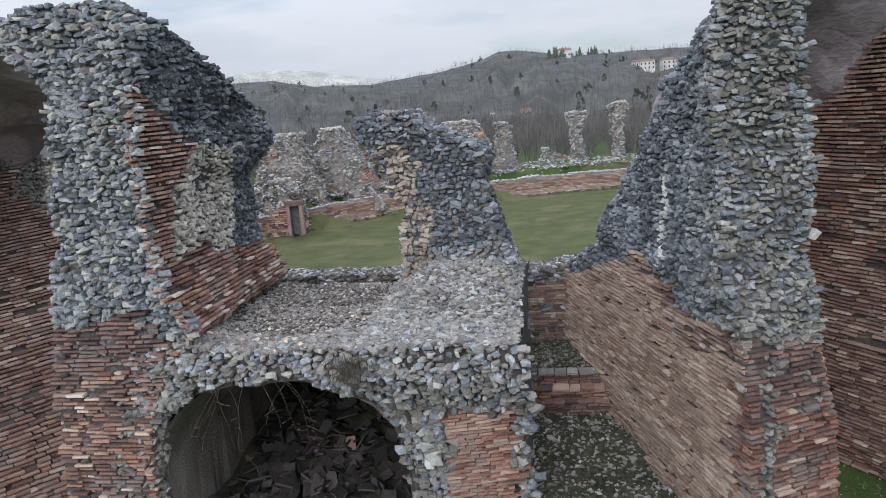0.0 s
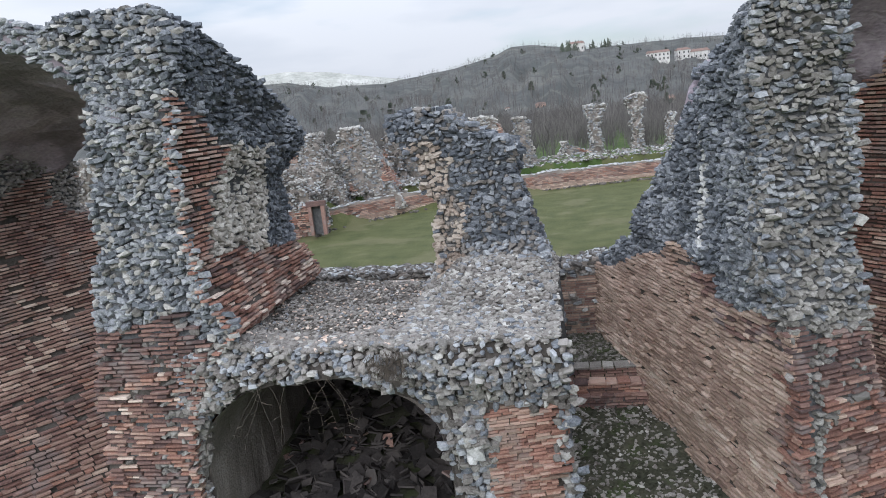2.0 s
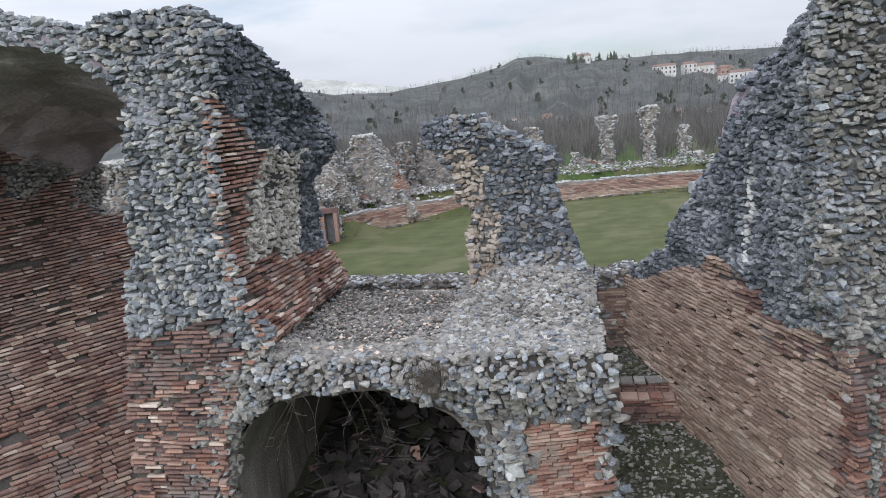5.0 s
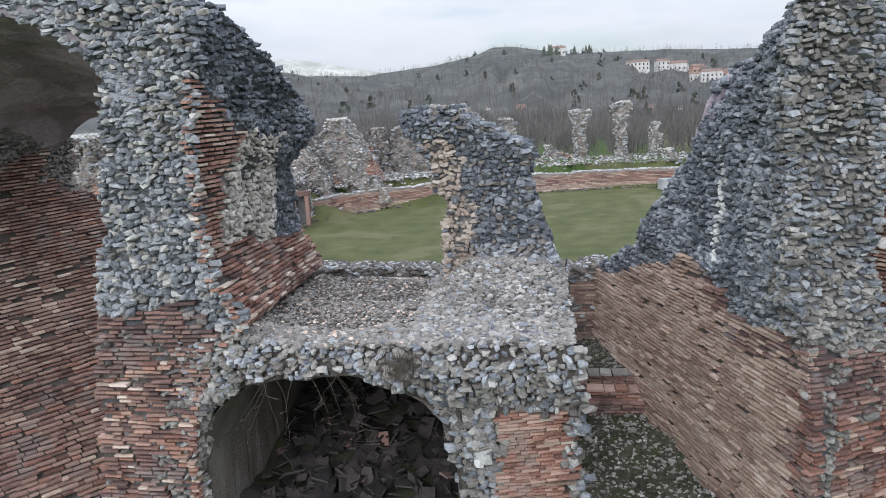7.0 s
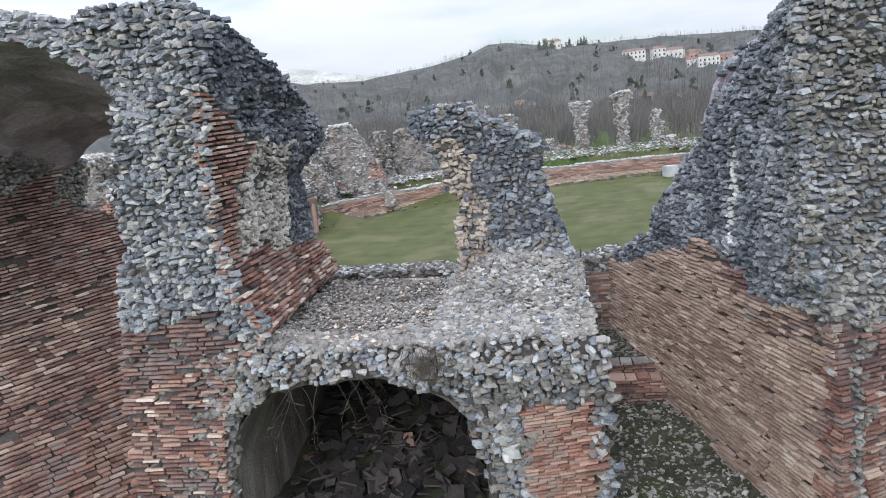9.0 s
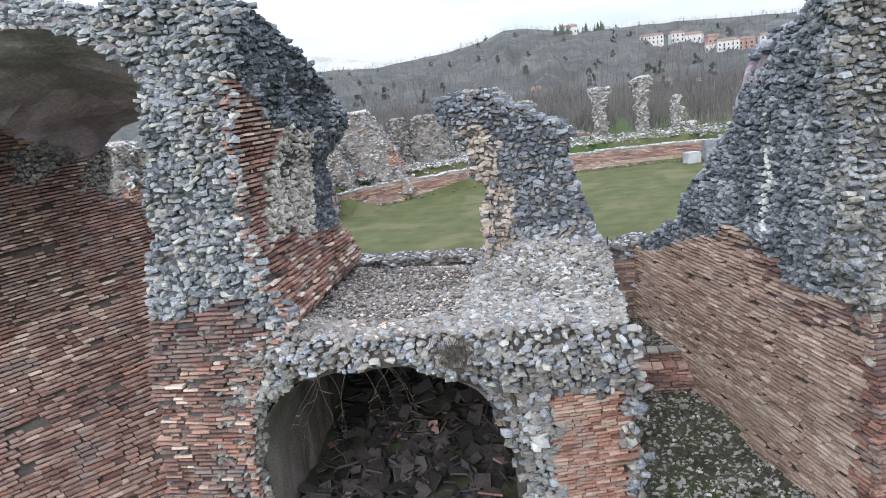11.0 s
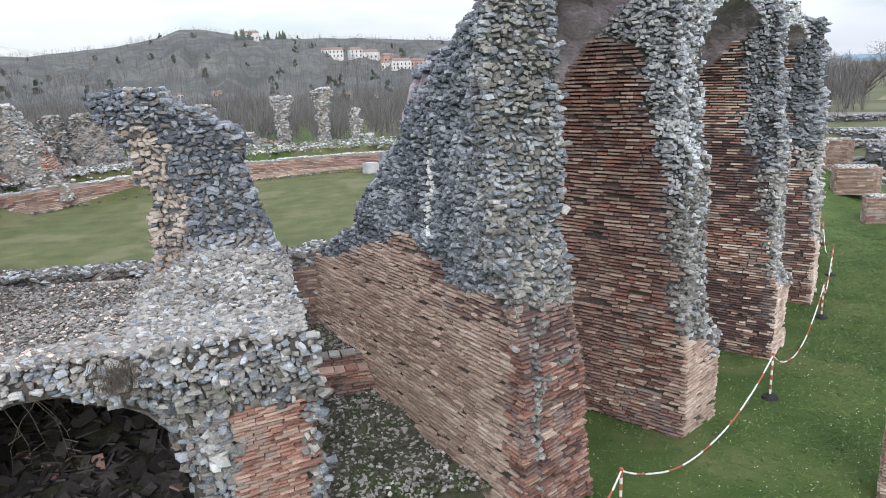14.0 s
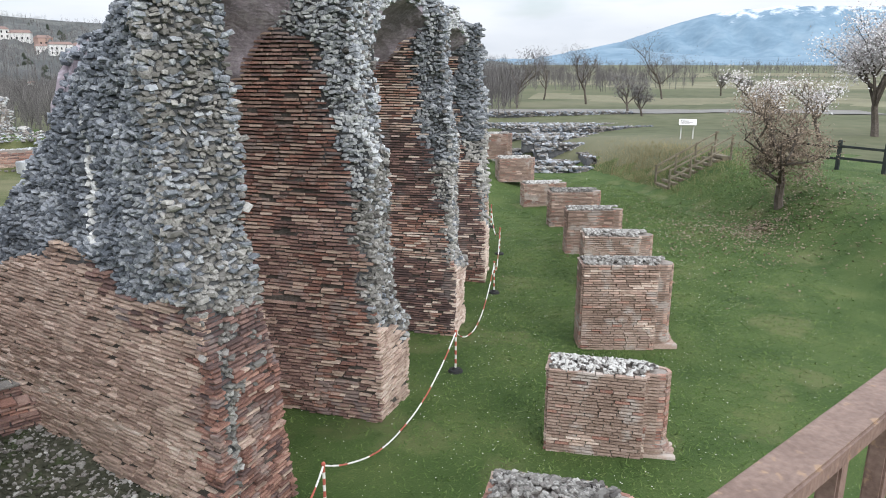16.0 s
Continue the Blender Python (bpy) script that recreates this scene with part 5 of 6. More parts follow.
def tree(x, y, height, spread, leaf, label, seed, leaves=2500, trunk=0.12, name="tree", leaf_size=0.05, lift=0.35, bushy=0.0):
    """A tapered trunk, forking limbs and a crown of small leaves or twigs."""
    rng = random.Random(seed)
    thing = tagged(empty(name, x, y, ground_z(x, y)), label, "tree", "trees")
    vs, fs, tips = [], [], []

    def grow(p, d, ln, r, level):
        pts = [p]
        n = 4
        for _ in range(n):
            d = (d + Vector((rng.gauss(0, 0.16), rng.gauss(0, 0.16), rng.gauss(0.05, 0.1)))).normalized()
            pts.append(pts[-1] + d * ln / n)
        v, f = tube(pts, [lerp(r, r * 0.55, i / n) for i in range(n + 1)], 7 if level == 0 else 5 if level < 3 else 3)
        base = len(vs)
        vs.extend(v)
        fs.extend([tuple(base + i for i in q) for q in f])
        if level >= 2:
            tips.append((pts[-1], d))
            tips.append((pts[2], d))
        if level < 4:
            for _ in range(3 if level else 5):
                k = rng.randint(2, n) if level else rng.randint(2, n)
                a = rng.uniform(0, 2 * math.pi)
                side = Vector((math.cos(a), math.sin(a), rng.uniform(0.1, 0.9))).normalized()
                grow(pts[k], (d * 0.5 + side * spread).normalized(), ln * rng.uniform(0.5, 0.75), r * 0.5, level + 1)
    grow(Vector((0, 0, -0.1)), Vector((0, 0, 1)), height * lift, trunk, 0)
    zmax = max(v.z for v in vs)
    k = height / max(zmax, 0.1)
    mesh_object("trunk", [Vector((v.x * k, v.y * k, v.z * k)) for v in vs], fs, BARK, thing)
    lv, lf = [], []
    for _ in range(leaves):
        p, d = rng.choice(tips)
        c = p * k + Vector((rng.gauss(0, 0.32), rng.gauss(0, 0.32), rng.gauss(0, 0.26))) * (height / 5)
        if rng.random() < bushy:
            g = Vector((rng.gauss(0, 1), rng.gauss(0, 1), rng.gauss(0, 1))).normalized() * rng.random() ** 0.4
            g *= 0.8 + 0.35 * fbm(g.x * 2, g.y * 2, g.z * 2 + seed)
            c = Vector((g.x * 0.40, g.y * 0.40, 0.50 + g.z * 0.33 - 0.1 * math.hypot(g.x, g.y))) * height
        a = Vector((rng.gauss(0, 1), rng.gauss(0, 1), rng.gauss(0, 1))).normalized() * leaf_size
        b = a.orthogonal().normalized() * leaf_size * rng.uniform(0.4, 0.8)
        n = len(lv)
        lv += [c - a, c + b, c + a, c - b]
        lf.append((n, n + 1, n + 2, n + 3))
    tagged(mesh_object("crown", lv, lf, leaf, thing), kind="stuff")
    return thing


tree(27.1, 11.4, 4.7, 1.3, LEAF_DRY, "young oak holding dry brown leaves on the grass bank", 11, 11000, 0.07, leaf_size=0.045, lift=0.2, bushy=0.6)
tree(39.0, 17.3, 4.0, 0.7, BLOSSOM, "small fruit tree in white blossom", 12, 2200, 0.1, leaf_size=0.06)
tree(44.5, 17.0, 3.8, 0.7, BLOSSOM, "small fruit tree in white blossom", 13, 2000, 0.1, leaf_size=0.06)
tree(50.5, 16.1, 7.8, 0.75, BLOSSOM, "large old tree with dark trunk in pale blossom", 14, 12000, 0.17, leaf_size=0.08)

# ---- far side of the arena ----
def arc_wall(name, t0, t1, grow, thick, base, height, label, mat, cap, n=90, course=0.085, wobble=0.12):
    """A curved wall along the arena's oval with a broken top and real courses."""
    thing = tagged(empty(name, *oval((t0 + t1) / 2, grow), 0), label, "wall")
    inv = thing.matrix_basis.inverted()
    vs, fs = [], []
    tops = []
    for i in range(n + 1):
        t = lerp(t0, t1, i / n)
        h = height * (1 + wobble * fbm(t * 9, 0, grow, 1.0))
        tops.append(h)
        a, b = oval(t, grow), oval(t, grow + thick)
        for p, z in ((a, base - 0.4), (a, base + h), (b, base + h), (b, base - 0.4)):
            vs.append(inv @ Vector((p.x, p.y, z)))
    for i in range(n):
        for k in range(3):
            fs.append((i * 4 + k, (i + 1) * 4 + k, (i + 1) * 4 + k + 1, i * 4 + k + 1))
    mesh_object("core", vs, fs, MORTAR, thing)
    pieces = Pieces(thing, near=lambda p: True, limit=200)
    ln = (ARENA_A + ARENA_B) / 2 * (t1 - t0)
    z = 0.0
    while z < height * 1.15:
        t = t0
        while t < t1:
            w = RNG.uniform(0.3, 0.6)
            p, q = oval(t, grow), oval(t + 0.01, grow)
            d = (q - p).normalized()
            dt = w / max(6.0, (q - p).length / 0.01)
            if z < tops[min(n, int((t - t0) / (t1 - t0) * n))] - 0.12:
                pm = oval(t + dt / 2, grow)
                m = Matrix.Translation((pm.x, pm.y, base + z)) @ pose(0, 0, 0, 0, 0, math.degrees(math.atan2(d.y, d.x))) @ Matrix.Diagonal((w / 2 - 0.01, 0.05, course / 2 - 0.01, 1))
                pieces.add("brick", BRICK_PINK if z < 0.35 else mat if RNG.random() < 0.6 else BRICK_DARK, inv @ m)
            t += dt
        z += course
    for _ in range(int(ln * 16)):
        t = RNG.uniform(t0, t1)
        p = oval(t, grow + RNG.uniform(-0.05, thick))
        m = Matrix.Translation((p.x, p.y, base + tops[min(n, int((t - t0) / (t1 - t0) * n))])) @ pose(0, 0, 0, RNG.gauss(0, 10), RNG.gauss(0, 10), RNG.uniform(0, 360)) @ Matrix.Diagonal((0.14 * RNG.uniform(0.6, 1.4), 0.11, 0.045, 1))
        pieces.add("stone", cap, inv @ m)
    pieces.finish()
    return thing


arc_wall("arena_wall", 0.2, 3.3, 0.0, 0.6, 0.0, 1.15, "curved red brick arena wall with pale broken coping", BRICK, STONE)
arc_wall("terrace_wall", 1.85, 2.9, 3.4, 0.5, 1.5, 0.85, "curved low terrace wall of brick and rubble behind the arena", BRICK, STONE, wobble=0.5)

bank_st = tagged(empty("rubble_bank", *oval(1.6, 2), 1.5), "pale rubble strewn over the old seating bank", "stones", kind="stuff")
inv = bank_st.matrix_basis.inverted()
pieces = Pieces(bank_st)
for _ in range(8500):
    t, g = RNG.uniform(1.5, 3.2) if RNG.random() < 0.8 else RNG.uniform(0.3, 1.6), RNG.uniform(0.4, 7.0)
    p = oval(t, g)
    s = RNG.uniform(0.5, 1.5)
    m = Matrix.Translation((p.x, p.y, ground_z(p.x, p.y) + 0.02)) @ pose(0, 0, 0, RNG.gauss(0, 18), RNG.gauss(0, 18), RNG.uniform(0, 360)) @ Matrix.Diagonal((0.12 * s, 0.1 * s, 0.05 * s, 1))
    pieces.add("stone", STONE_PALE if RNG.random() < 0.12 else STONE_BROWN if RNG.random() < 0.7 else STONE, inv @ m)
pieces.finish()
edge_st = tagged(empty("edge_stones", *oval(1.6, -0.3), 0), "loose stones along the foot of the arena wall", "stones", kind="stuff")
inv = edge_st.matrix_basis.inverted()
pieces = Pieces(edge_st)
for _ in range(320):
    p = oval(RNG.uniform(0.3, 3.2), RNG.uniform(-0.7, 0.0))
    m = Matrix.Translation((p.x, p.y, 0.04)) @ pose(0, 0, 0, RNG.gauss(0, 18), RNG.gauss(0, 18), RNG.uniform(0, 360)) @ Matrix.Diagonal((0.13 * RNG.uniform(0.4, 1.2), 0.1, 0.07, 1))
    pieces.add("stone", STONE_BROWN, inv @ m)
pieces.finish()


def zone_far(s, u, z, p):
    r = fbm(p.x, p.y, z, 0.5)
    if r < -0.38:
        return "brick", BRICK
    return "stone", STONE_PALE if r > 0.12 and RNG.random() < 0.4 else STONE_BROWN if RNG.random() < 0.6 else STONE


def zone_pillar(s, u, z, p):
    return "stone", STONE_PALE if RNG.random() < 0.3 else STONE_BROWN if RNG.random() < 0.5 else STONE


def far_ruin(cx, cy, rows, label, name="distant_ruin", category="ruin", depth=1.0, stone=(0.24, 0.12)):
    """A far ruin from rows of (z, x0, x1) facing the walk."""
    base = ground_z(cx, cy)
    keys = []
    for z, x0, x1 in rows:
        d = depth * min(1.0, (x1 - x0) / 1.2 + 0.25)
        keys.append((z, [(cx + x0, cy), (cx + x1, cy), (cx + x1, cy + d), (cx + x0, cy + d)]))
    return ruin(name, keys, zone_far if name == "distant_ruin" else zone_pillar, (STONE_PALE,), label, faces=(0, 1, 3), category=category, core=MORTAR, swell=0.3, stone=stone, brick=(0.36, 0.11), step=0.3)


far_ruin(3.85, 54, [(0.8, -0.6, 0.6), (2.2, -0.32, 0.34), (3.5, -0.36, 0.38), (4.1, -0.5, 0.5), (4.6, -0.78, 0.75), (4.9, -0.75, 0.72)], "free-standing rubble pillar, wider at its top", "ruined_pillar", "ruined pillar", 0.9)
far_ruin(6.85, 54, [(0.8, -0.5, 0.5), (2.0, -0.3, 0.32), (4.0, -0.32, 0.34), (4.6, -0.6, 0.4), (5.1, -0.62, 0.62), (5.4, -0.1, 0.6)], "tall free-standing rubble pillar with broken head", "ruined_pillar", "ruined pillar", 0.9)
far_ruin(9.4, 54.5, [(0.8, -0.6, 0.5), (2.4, -0.3, 0.3), (3.5, -0.3, 0.3), (3.8, -0.15, 0.2)], "slim broken rubble pillar", "ruined_pillar", "ruined pillar", 0.7)
far_ruin(10.2, 53, [(0.6, -0.7, 0.6), (1.4, -0.4, 0.4), (1.9, -0.3, 0.25)], "low broken rubble pillar stump", "ruined_pillar", "ruined pillar", 0.8)
far_ruin(2.2, 54, [(0.8, -1.4, 1.6), (1.5, -1.1, 1.2), (2.1, -0.9, -0.4), (2.4, -0.85, -0.5)], "low jagged rubble wall remnant", depth=0.8)
far_ruin(-1.4, 48, [(0.8, -1.3, 1.2), (2.0, -0.9, 0.8), (3.0, -0.5, 0.55), (4.0, -0.3, 0.5), (4.7, -0.4, 0.35)], "tapering rubble pillar on a broad ruined base", "ruined_pillar", "ruined pillar", 1.0)
far_ruin(-4.4, 52, [(0.9, -2.4, 2.2), (3.0, -2.2, 1.9), (4.2, -1.9, 1.3), (4.9, -1.5, 0.7)], "broad ruined wall with sloping rubble gable", depth=1.2)
far_ruin(-9.9, 46, [(1.0, -0.9, 0.9), (2.2, -0.7, 0.7), (3.4, -0.5, 0.6), (4.4, -0.55, 0.5), (4.5, -0.4, 0.4)], "square ruined pier with brick steps below", depth=1.0)
far_ruin(-7.9, 46.5, [(1.0, -1.4, 1.7), (2.4, -1.3, 1.4), (3.3, -1.1, 1.2), (4.3, -0.9, 0.6), (4.5, -0.7, 0.3)], "ruined wall with red brick core between rubble ends", depth=1.0)
far_ruin(-13.2, 38.5, [(-0.1, -2.6, 2.4), (1.5, -2.3, 1.9), (3.2, -1.8, 1.2), (4.4, -1.3, 0.6), (5.2, -0.7, 0.3)], "massive eroded rubble hump of the seating", depth=3.0)
far_ruin(-11.0, 40.5, [(0.4, -1.6, 2.8), (2.2, -1.3, 1.9), (3.6, -1.0, 1.1), (4.8, -0.8, 0.5), (5.3, -0.5, 0.2)], "eroded rubble hump of the seating with brick patches", depth=2.5)
far_ruin(-12.6, 35.2, [(-0.2, -1.5, 1.0), (1.0, -1.2, 0.8), (2.2, -0.9, 0.5), (2.9, -0.6, 0.1)], "rounded rubble mass beside a low doorway", depth=2.0)
far_ruin(-17.4, 25.0, [(-0.2, -1.8, 1.6), (2.0, -1.2, 1.4), (3.4, -0.7, 1.2), (5.0, -0.5, 1.0), (5.4, -0.2, 0.8)], "tall ruined rubble pier beyond the vault", depth=1.6)
far_ruin(-17.0, 30.5, [(-0.2, -3.0, 2.4), (1.6, -2.6, 1.9), (3.0, -2.0, 1.2), (4.2, -1.2, 0.4)], "long eroded rubble bank of the seating", depth=3.0)
bm = bmesh.new()
add_box(bm, (-0.42, -0.3, 0), (-0.24, 0.1, 1.5), bevel=0.02)
add_box(bm, (0.24, -0.3, 0), (0.42, 0.1, 1.5))
add_box(bm, (-0.5, -0.3, 1.5), (0.5, 0.1, 1.75))
door = tagged(empty("stone_doorway", -11.6, 34.7, 0.2, 10), "low red-jambed doorway in the arena wall", "doorway")
part("jamb", bm, BRICK_DARK, door)
# Dark panel stands in for the shade inside the doorway.
bm = bmesh.new()
add_box(bm, (-0.24, 0.02, 0), (0.24, 0.08, 1.5))
part("recess", bm, MORTAR_GREY, door)
def stone_block(x, y, sx, sy, sz, rz):
    bm = bmesh.new()
    add_box(bm, (-sx, -sy, 0), (sx, sy, sz), bevel=0.05)
    b = tagged(part("stone_block", bm, STONE, None), "weathered pale stone block lying at the arena's edge", "stone block", "stone blocks")
    b.matrix_basis = pose(x, y, 0.0, 0, 0, rz)


for x, y, sx, sz, rz in ((8.6, 45.4, 0.45, 0.7, 20), (9.9, 45.8, 0.5, 1.3, 10), (10.9, 46.0, 0.45, 1.5, 30), (12.0, 46.6, 0.4, 1.1, 15)):
    stone_block(x, y, sx, 0.35, sz, rz)

# ---- excavated low walls beyond the lane ----
def low_wall(x, y, ln, ang, h, seed):
    thing = tagged(empty("excavated_wall", x, y, ground_z(x, y), ang), "low grey excavated stone wall in the grass", "low wall", "excavated walls")
    pieces = Pieces(thing)
    rng = random.Random(seed)
    bm = bmesh.new()
    add_box(bm, (-ln / 2, -0.22, -0.6), (ln / 2, 0.22, h - 0.08), bevel=0.04)
    part("core", bm, MORTAR_GREY, thing)
    for _ in range(int(ln * 34)):
        u = rng.uniform(-ln / 2, ln / 2)
        side = rng.random()
        p = (u, rng.uniform(-0.25, 0.25), h - 0.06) if side < 0.5 else (u, -0.24, rng.uniform(0, h))
        s = rng.uniform(0.7, 1.4)
        m = Matrix.Translation(p) @ pose(0, 0, 0, rng.gauss(0, 12), rng.gauss(0, 12), rng.uniform(0, 360)) @ Matrix.Diagonal((0.17 * s, 0.13 * s, 0.07 * s, 1))
        pieces.add("stone", STONE_BROWN if rng.random() < 0.55 else STONE_DARK if rng.random() < 0.6 else STONE, m)
    pieces.finish()


for i, (x, y, ln, ang) in enumerate(((33.5, 31.0, 9, -38), (36.5, 33.5, 11, -38), (39.5, 36.5, 12, -40), (43, 40.5, 14, -40), (34.5, 33.8, 5, 50), (38.2, 34.2, 6, 52), (41.5, 36.5, 7, 50), (36.5, 38.5, 6, 50), (46.5, 37.0, 12, -30), (50, 43, 16, -36), (45, 33.5, 9, -30), (33.0, 35.5, 8, -40), (31.8, 26.6, 4.5, -42), (33.8, 27.6, 4.2, -40), (33.2, 29.6, 5, -40), (36.2, 29.2, 4.2, -38), (32.0, 28.6, 3, 48), (34.6, 26.4, 2.4, 50), (35.4, 30.8, 3.2, 50), (37.6, 31.4, 4.5, -36))):
    low_wall(x, y, ln, ang, 0.34 + 0.05 * (i % 4), 50 + i)
vs, fs = [], []
for i in range(41):
    u = i / 40
    x, y = lerp(38, 75, u), lerp(56, 24, u) + 2.2 * math.sin(u * 3)
    d = Vector((0.65, 0.75)) * 3.0
    for s in (-1, -0.33, 0.33, 1):
        px, py = x + d.x * s, y + d.y * s
        vs.append((px, py, ground_z(px, py) + 0.06))
for i in range(40):
    for k in range(3):
        fs.append((i * 4 + k, (i + 1) * 4 + k, (i + 1) * 4 + k + 1, i * 4 + k + 1))
tagged(mesh_object("gravel_track", vs, fs, GRAVEL), "pale grey gravel track across the meadow", "track", kind="structure")

# ---- woods, scrub and village ----
def hill_point(az, v):
    d = 620 * (1 - HILL_DEPTH * (1 - v))
    top = 6 + 620 * math.tan(radians(table(RIDGE, az)))
    e = 0.25 * v + 0.75 * v ** 1.35
    z = lerp(-0.6, top, e) + 7 * fbm(az * 0.6, v * 3, 0, 1.0) * math.sin(math.pi * min(1, v * 0.96))
    return Vector((d * math.sin(radians(az)), d * math.cos(radians(az)), z))


def hill_at(az, elev):
    """The place on the near hill seen at that elevation."""
    for k in range(200):
        p = hill_point(az, k / 199)
        if math.degrees(math.atan2(p.z - 6, math.hypot(p.x, p.y))) >= elev:
            return p
    return hill_point(az, 0.97)


def bare_tree(vs, fs, p, h, rng, n=26):
    """A far leafless tree: a trunk and many thin twigs that spread into a rounded crown."""
    across = Vector((p.y, -p.x, 0)).normalized()
    spread = h * rng.uniform(0.16, 0.32)
    for k in range(n):
        a, r = rng.uniform(0, 2 * math.pi), spread * math.sqrt(rng.random())
        low = h * rng.uniform(0.12, 0.7)
        high = min(h, low + h * rng.uniform(0.12, 0.4))
        inner = rng.uniform(0.0, 0.75)
        start = Vector((p.x + inner * r * math.cos(a), p.y + inner * r * math.sin(a), p.z + low))
        tip = Vector((p.x + r * math.cos(a), p.y + r * math.sin(a), p.z + high))
        if k == 0:
            start, tip = Vector(p), Vector((p.x, p.y, p.z + 0.7 * h))
        side = across * (h * rng.uniform(0.002, 0.005) * (2.5 if k == 0 else 1))
        b = len(vs)
        vs += [start - side, start + side, tip + side * 0.3, tip - side * 0.3]
        fs.append((b, b + 1, b + 2, b + 3))


rng = random.Random(5)
vs, fs, ev, ef = [], [], [], []
for _ in range(11000):
    az, v = rng.uniform(-26, 46), rng.random() ** 1.2
    p = hill_point(az, v)
    if rng.random() < 0.014:
        h = rng.uniform(1.5, 4.0)
        for k in range(9):
            a = Vector((rng.gauss(0, 0.35), rng.gauss(0, 0.35), rng.uniform(0, 1))) * h
            c = p + Vector((a.x * (1.1 - a.z / h), a.y * (1.1 - a.z / h), a.z))
            b = len(ev)
            q = h * 0.17
            ev += [c + Vector((-q, 0, -q)), c + Vector((q, 0, -q * 0.7)), c + Vector((q * 0.4, q, q)), c + Vector((-q * 0.7, -q, q * 0.8))]
            ef += [(b, b + 1, b + 2), (b, b + 2, b + 3), (b, b + 1, b + 3)]
    else:
        bare_tree(vs, fs, p, rng.uniform(2.5, 6.0), rng, 9)
for _ in range(2300):
    az = rng.uniform(-30, 47)
    d = rng.uniform(64, 140)
    x, y = d * math.sin(radians(az)), d * math.cos(radians(az))
    bare_tree(vs, fs, Vector((x, y, ground_z(x, y))), rng.uniform(2.6, 4.9), rng, 64)
for _ in range(520):
    az = rng.uniform(41, 60)
    d = rng.uniform(120, 220)
    if az > 54 and rng.random() < 0.6:
        continue
    x, y = d * math.sin(radians(az)), d * math.cos(radians(az))
    bare_tree(vs, fs, Vector((x, y, 1.5)), rng.uniform(2.5, 5.2), rng, 40)
for _ in range(2600):
    az = rng.uniform(46, 100)
    d = rng.choice((rng.uniform(380, 430), rng.uniform(600, 900), rng.uniform(240, 262)))
    x, y = d * math.sin(radians(az)), d * math.cos(radians(az))
    bare_tree(vs, fs, Vector((x, y, 1.5)), rng.uniform(3.0, 8.5) if d > 300 else rng.uniform(0.8, 2.4), rng, 11)
tagged(mesh_object("bare_woods", vs, fs, TWIG), "leafless grey-brown woods and scrub", "woods", kind="stuff")
for _ in range(30):
    az = rng.uniform(1.2, 5.0)
    p = hill_at(az, 3.05)
    h = rng.uniform(4, 8)
    for k in range(14):
        z = h * k / 14
        q = h * 0.13 * (1.1 - k / 14)
        for s in range(3):
            c = p + Vector((rng.gauss(0, q), rng.gauss(0, q), z))
            b = len(ev)
            ev += [c + Vector((-q, 0, 0)), c + Vector((q, 0, 0)), c + Vector((0, q, h * 0.12))]
            ef.append((b, b + 1, b + 2))
tagged(mesh_object("evergreen_scrub", ev, ef, EVERGREEN), "dark evergreen trees and bushes on the hillside", "scrub", kind="stuff")


def house(az, elev, w, h, d, wall, seed, turn=0.0):
    rng = random.Random(seed)
    p = hill_at(az, elev)
    k = math.hypot(p.x, p.y) / 540
    w, h, d = w * k, h * k, d * k
    thing = tagged(empty("house", p.x, p.y, p.z - 0.5, -az + turn), "pale village house with clay roof on the hill" if wall is PLASTER else "salmon village house with clay roof on the hill", "house", "village houses")
    bm = bmesh.new()
    add_box(bm, (-w / 2, -d / 2, -2), (w / 2, d / 2, h))
    part("wall", bm, wall, thing)
    rv = [(-w / 2 - 0.4 * k, -d / 2 - 0.4 * k, h), (w / 2 + 0.4 * k, -d / 2 - 0.4 * k, h), (w / 2 + 0.4 * k, d / 2 + 0.4 * k, h), (-w / 2 - 0.4 * k, d / 2 + 0.4 * k, h), (-w / 2 + 1 * k, 0, h + d * 0.22), (w / 2 - 1 * k, 0, h + d * 0.22)]
    mesh_object("roof", rv, [(0, 1, 5, 4), (2, 3, 4, 5), (1, 2, 5), (3, 0, 4), (3, 2, 1, 0)], ROOF, thing)
    n = max(2, int(w / k / 2.6))
    for row in range(max(1, int(h / k / 3))):
        for i in range(n):
            x = -w / 2 + w * (i + 0.5) / n
            z = (1.0 + 2.8 * row) * k
            bm = bmesh.new()
            add_box(bm, (x - 0.45 * k, -d / 2 - 0.05, z), (x + 0.45 * k, -d / 2 + 0.1, z + 1.4 * k))
            part("window", bm, GLASS_DARK, thing)


house(2.4, 3.05, 11, 5, 8, PLASTER, 1)
house(8.35, 1.6, 16, 6, 8, PLASTER, 2)
house(10.1, 1.55, 9, 6, 8, PLASTER, 3, 15)
house(11.3, 1.45, 12, 5, 9, PLASTER, 4, -10)
house(12.6, 1.15, 9, 5, 8, PLASTER_PINK, 5, 20)
house(12.5, 0.6, 8, 5, 7, PLASTER, 6)
house(13.6, 0.55, 14, 7, 8, PLASTER, 7, 8)
house(14.9, 0.5, 10, 7, 8, PLASTER_PINK, 8, -6)
house(16.2, 0.7, 10, 6, 8, PLASTER, 9, 12)
house(-0.5, -0.95, 7.5, 3.6, 6, PLASTER_PINK, 10)
house(-3.1, -0.95, 4, 3.2, 5, PLASTER, 11)
house(7.4, -1.35, 6, 3.5, 6, PLASTER_PINK, 12)
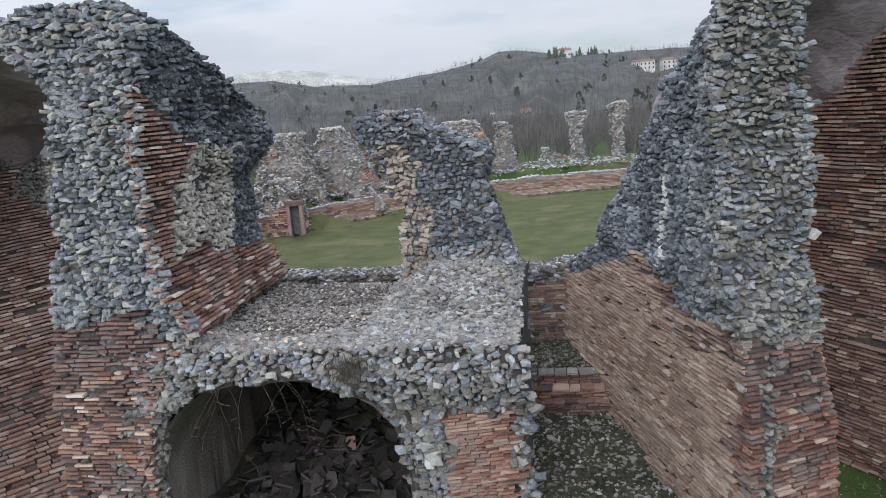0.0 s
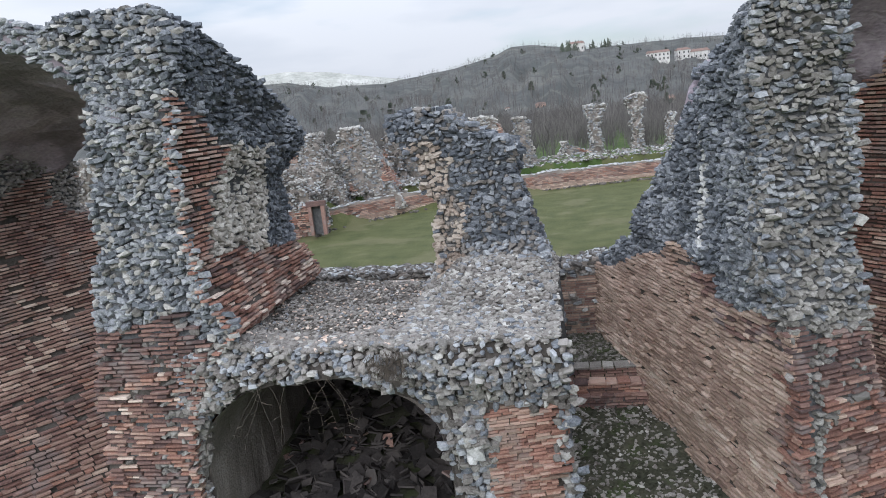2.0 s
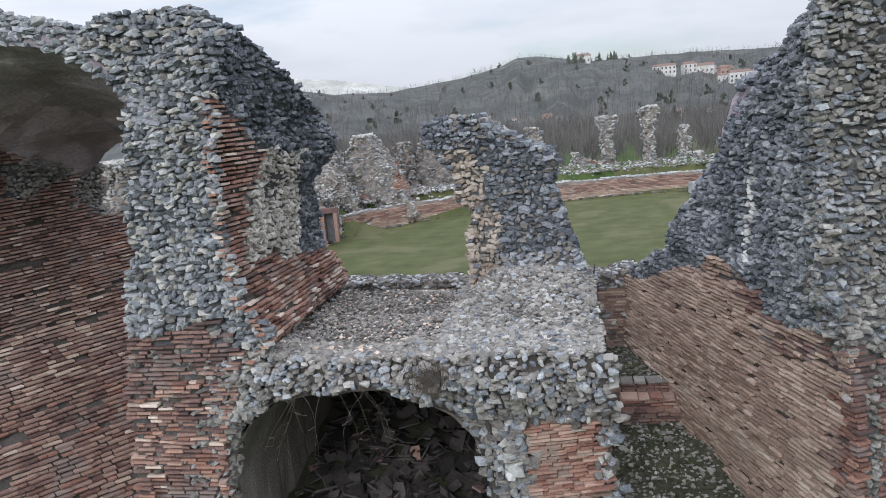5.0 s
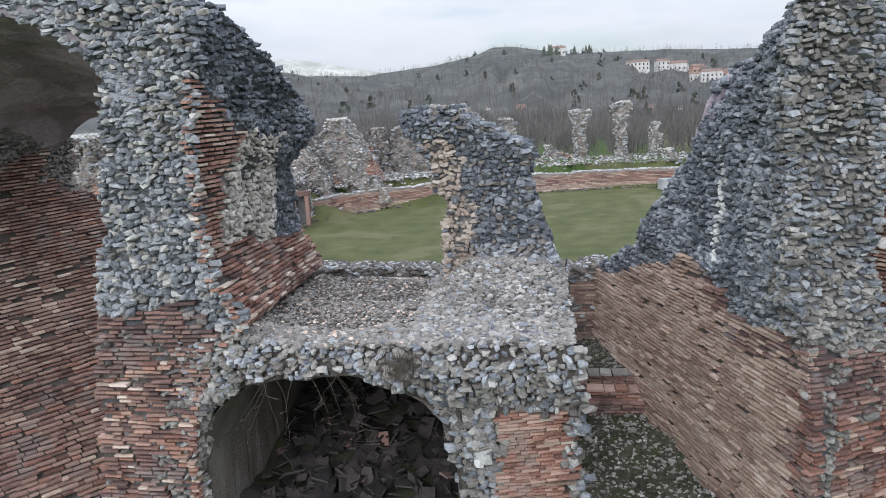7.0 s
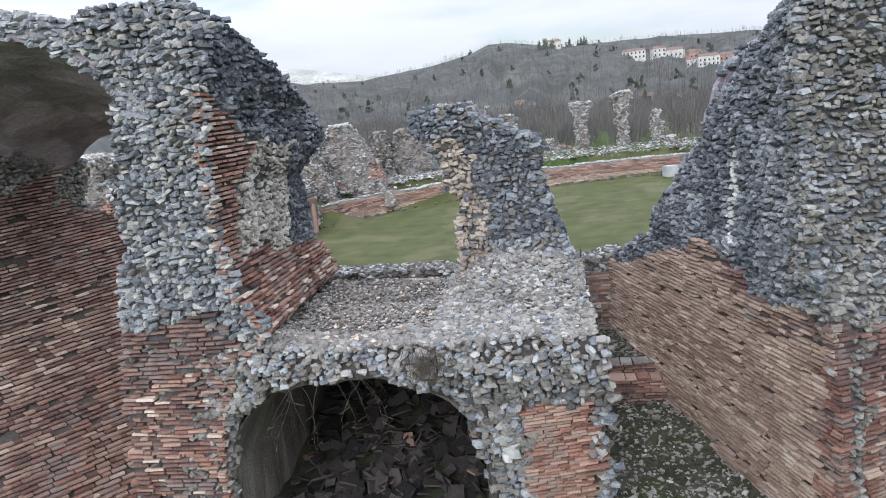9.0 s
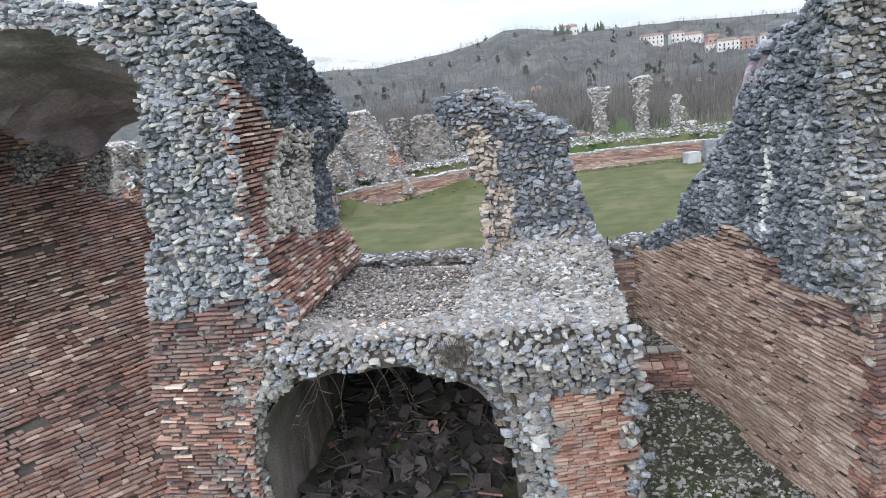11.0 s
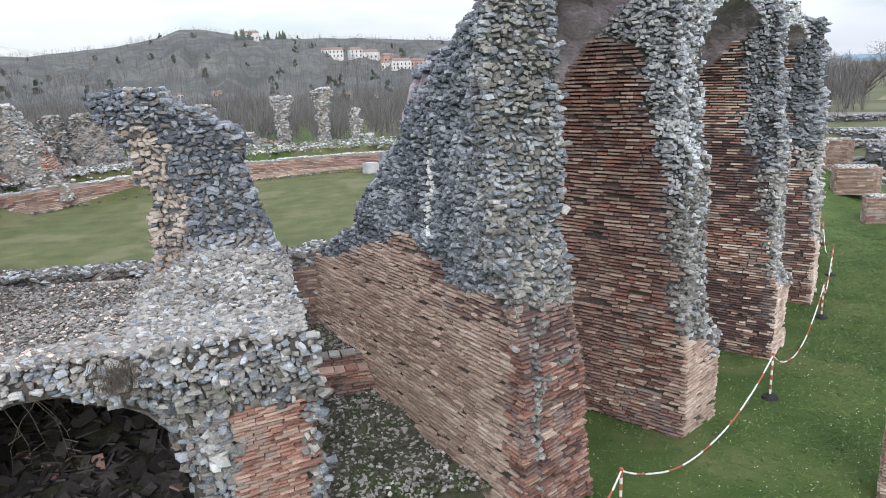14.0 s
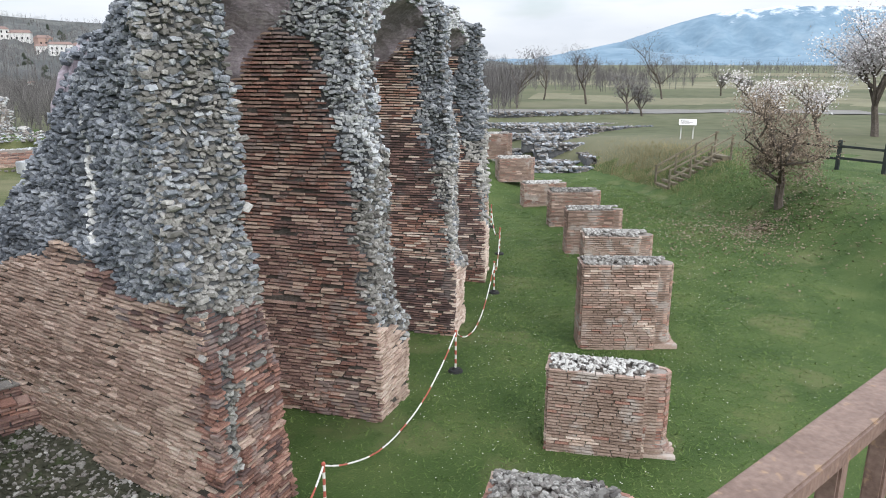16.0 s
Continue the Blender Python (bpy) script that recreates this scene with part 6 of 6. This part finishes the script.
house(9.2, -1.4, 7, 3.4, 6, PLASTER_PINK, 13, 10)
house(11.6, -1.6, 5, 3.2, 6, PLASTER, 14)

for i, (az, dist, h) in enumerate(((57.9, 98, 8.0), (52.3, 82, 6.5), (55.5, 70, 3.6), (56.6, 66, 3.2), (49.0, 92, 6.5), (47.0, 75, 6.0), (62, 110, 3.5), (63.5, 105, 3.0))):
    tree(dist * math.sin(radians(az)), dist * math.cos(radians(az)), h, 0.7, TWIG, "bare leafless tree in the meadow", 80 + i, 1500, 0.09, leaf_size=0.07)

# ---- grass blades and daisies ----
vs, fs = [], []
rng = random.Random(9)
dv, df = [], []
for _ in range(110000):
    u = rng.random() ** 0.6
    x, y = lerp(3.5, 30, u) + rng.gauss(0, 2), lerp(5, 19, u) + rng.gauss(0, 4.0)
    if abs(x) < 1.5 and y < 3:
        continue
    z = ground_z(x, y)
    s = rng.uniform(0.03, 0.07)
    for _k in range(2):
        a = rng.uniform(0, 6.28)
        b = len(vs)
        vs += [(x + rng.gauss(0, 0.02), y + rng.gauss(0, 0.02), z - 0.01), (x + 0.014 * math.cos(a), y + 0.014 * math.sin(a), z - 0.01), (x + rng.gauss(0, 0.08), y + rng.gauss(0, 0.08), z + s * 0.5)]
        fs.append((b, b + 1, b + 2))
    if rng.random() < 0.07:
        b = len(dv)
        q = rng.uniform(0.004, 0.009)
        dv += [(x - q, y - q, z + 0.03), (x + q, y - q, z + 0.032), (x + q, y + q, z + 0.03), (x - q, y + q, z + 0.035)]
        df.append((b, b + 1, b + 2, b + 3))
tagged(mesh_object("grass_blades", vs, fs, BLADE), "short grass blades in the lane", "grass", kind="stuff")
tagged(mesh_object("daisies", dv, df, PAINT_WHITE), "tiny white daisies scattered in the grass", "flowers", kind="stuff")
vs, fs = [], []
for _ in range(14000):
    x, y = rng.gauss(32.4, 2.2), rng.gauss(21.5, 3.0)
    z = ground_z(x, y)
    if z < 0.15:
        continue
    b = len(vs)
    vs += [(x - 0.012, y, z - 0.02), (x + 0.012, y, z - 0.02), (x + rng.gauss(0, 0.08), y + rng.gauss(0, 0.08), z + rng.uniform(0.08, 0.22))]
    fs.append((b, b + 1, b + 2))
tagged(mesh_object("dry_grass", vs, fs, STRAW), "straw-coloured dry grass on the bank", "grass", kind="stuff")

# ---- fallen oak leaves on the bank ----
vs, fs = [], []
rng = random.Random(21)
for _ in range(3200):
    a, d = rng.uniform(0, 2 * math.pi), abs(rng.gauss(0, 2.6))
    x, y = 25.6 + d * math.cos(a) * 1.3, 11.4 + d * math.sin(a) * 1.3
    c = Vector((x, y, ground_z(x, y) + 0.03))
    p = Vector((math.cos(a * 7), math.sin(a * 7), rng.gauss(0, 0.35))) * 0.045
    q = Vector((-math.sin(a * 7), math.cos(a * 7), rng.gauss(0, 0.35))) * 0.032
    n = len(vs)
    vs += [c - p, c + q, c + p, c - q]
    fs.append((n, n + 1, n + 2, n + 3))
tagged(mesh_object("fallen_leaves", vs, fs, LEAF_DRY), "dry brown oak leaves scattered on the grass bank", "leaves", kind="stuff")
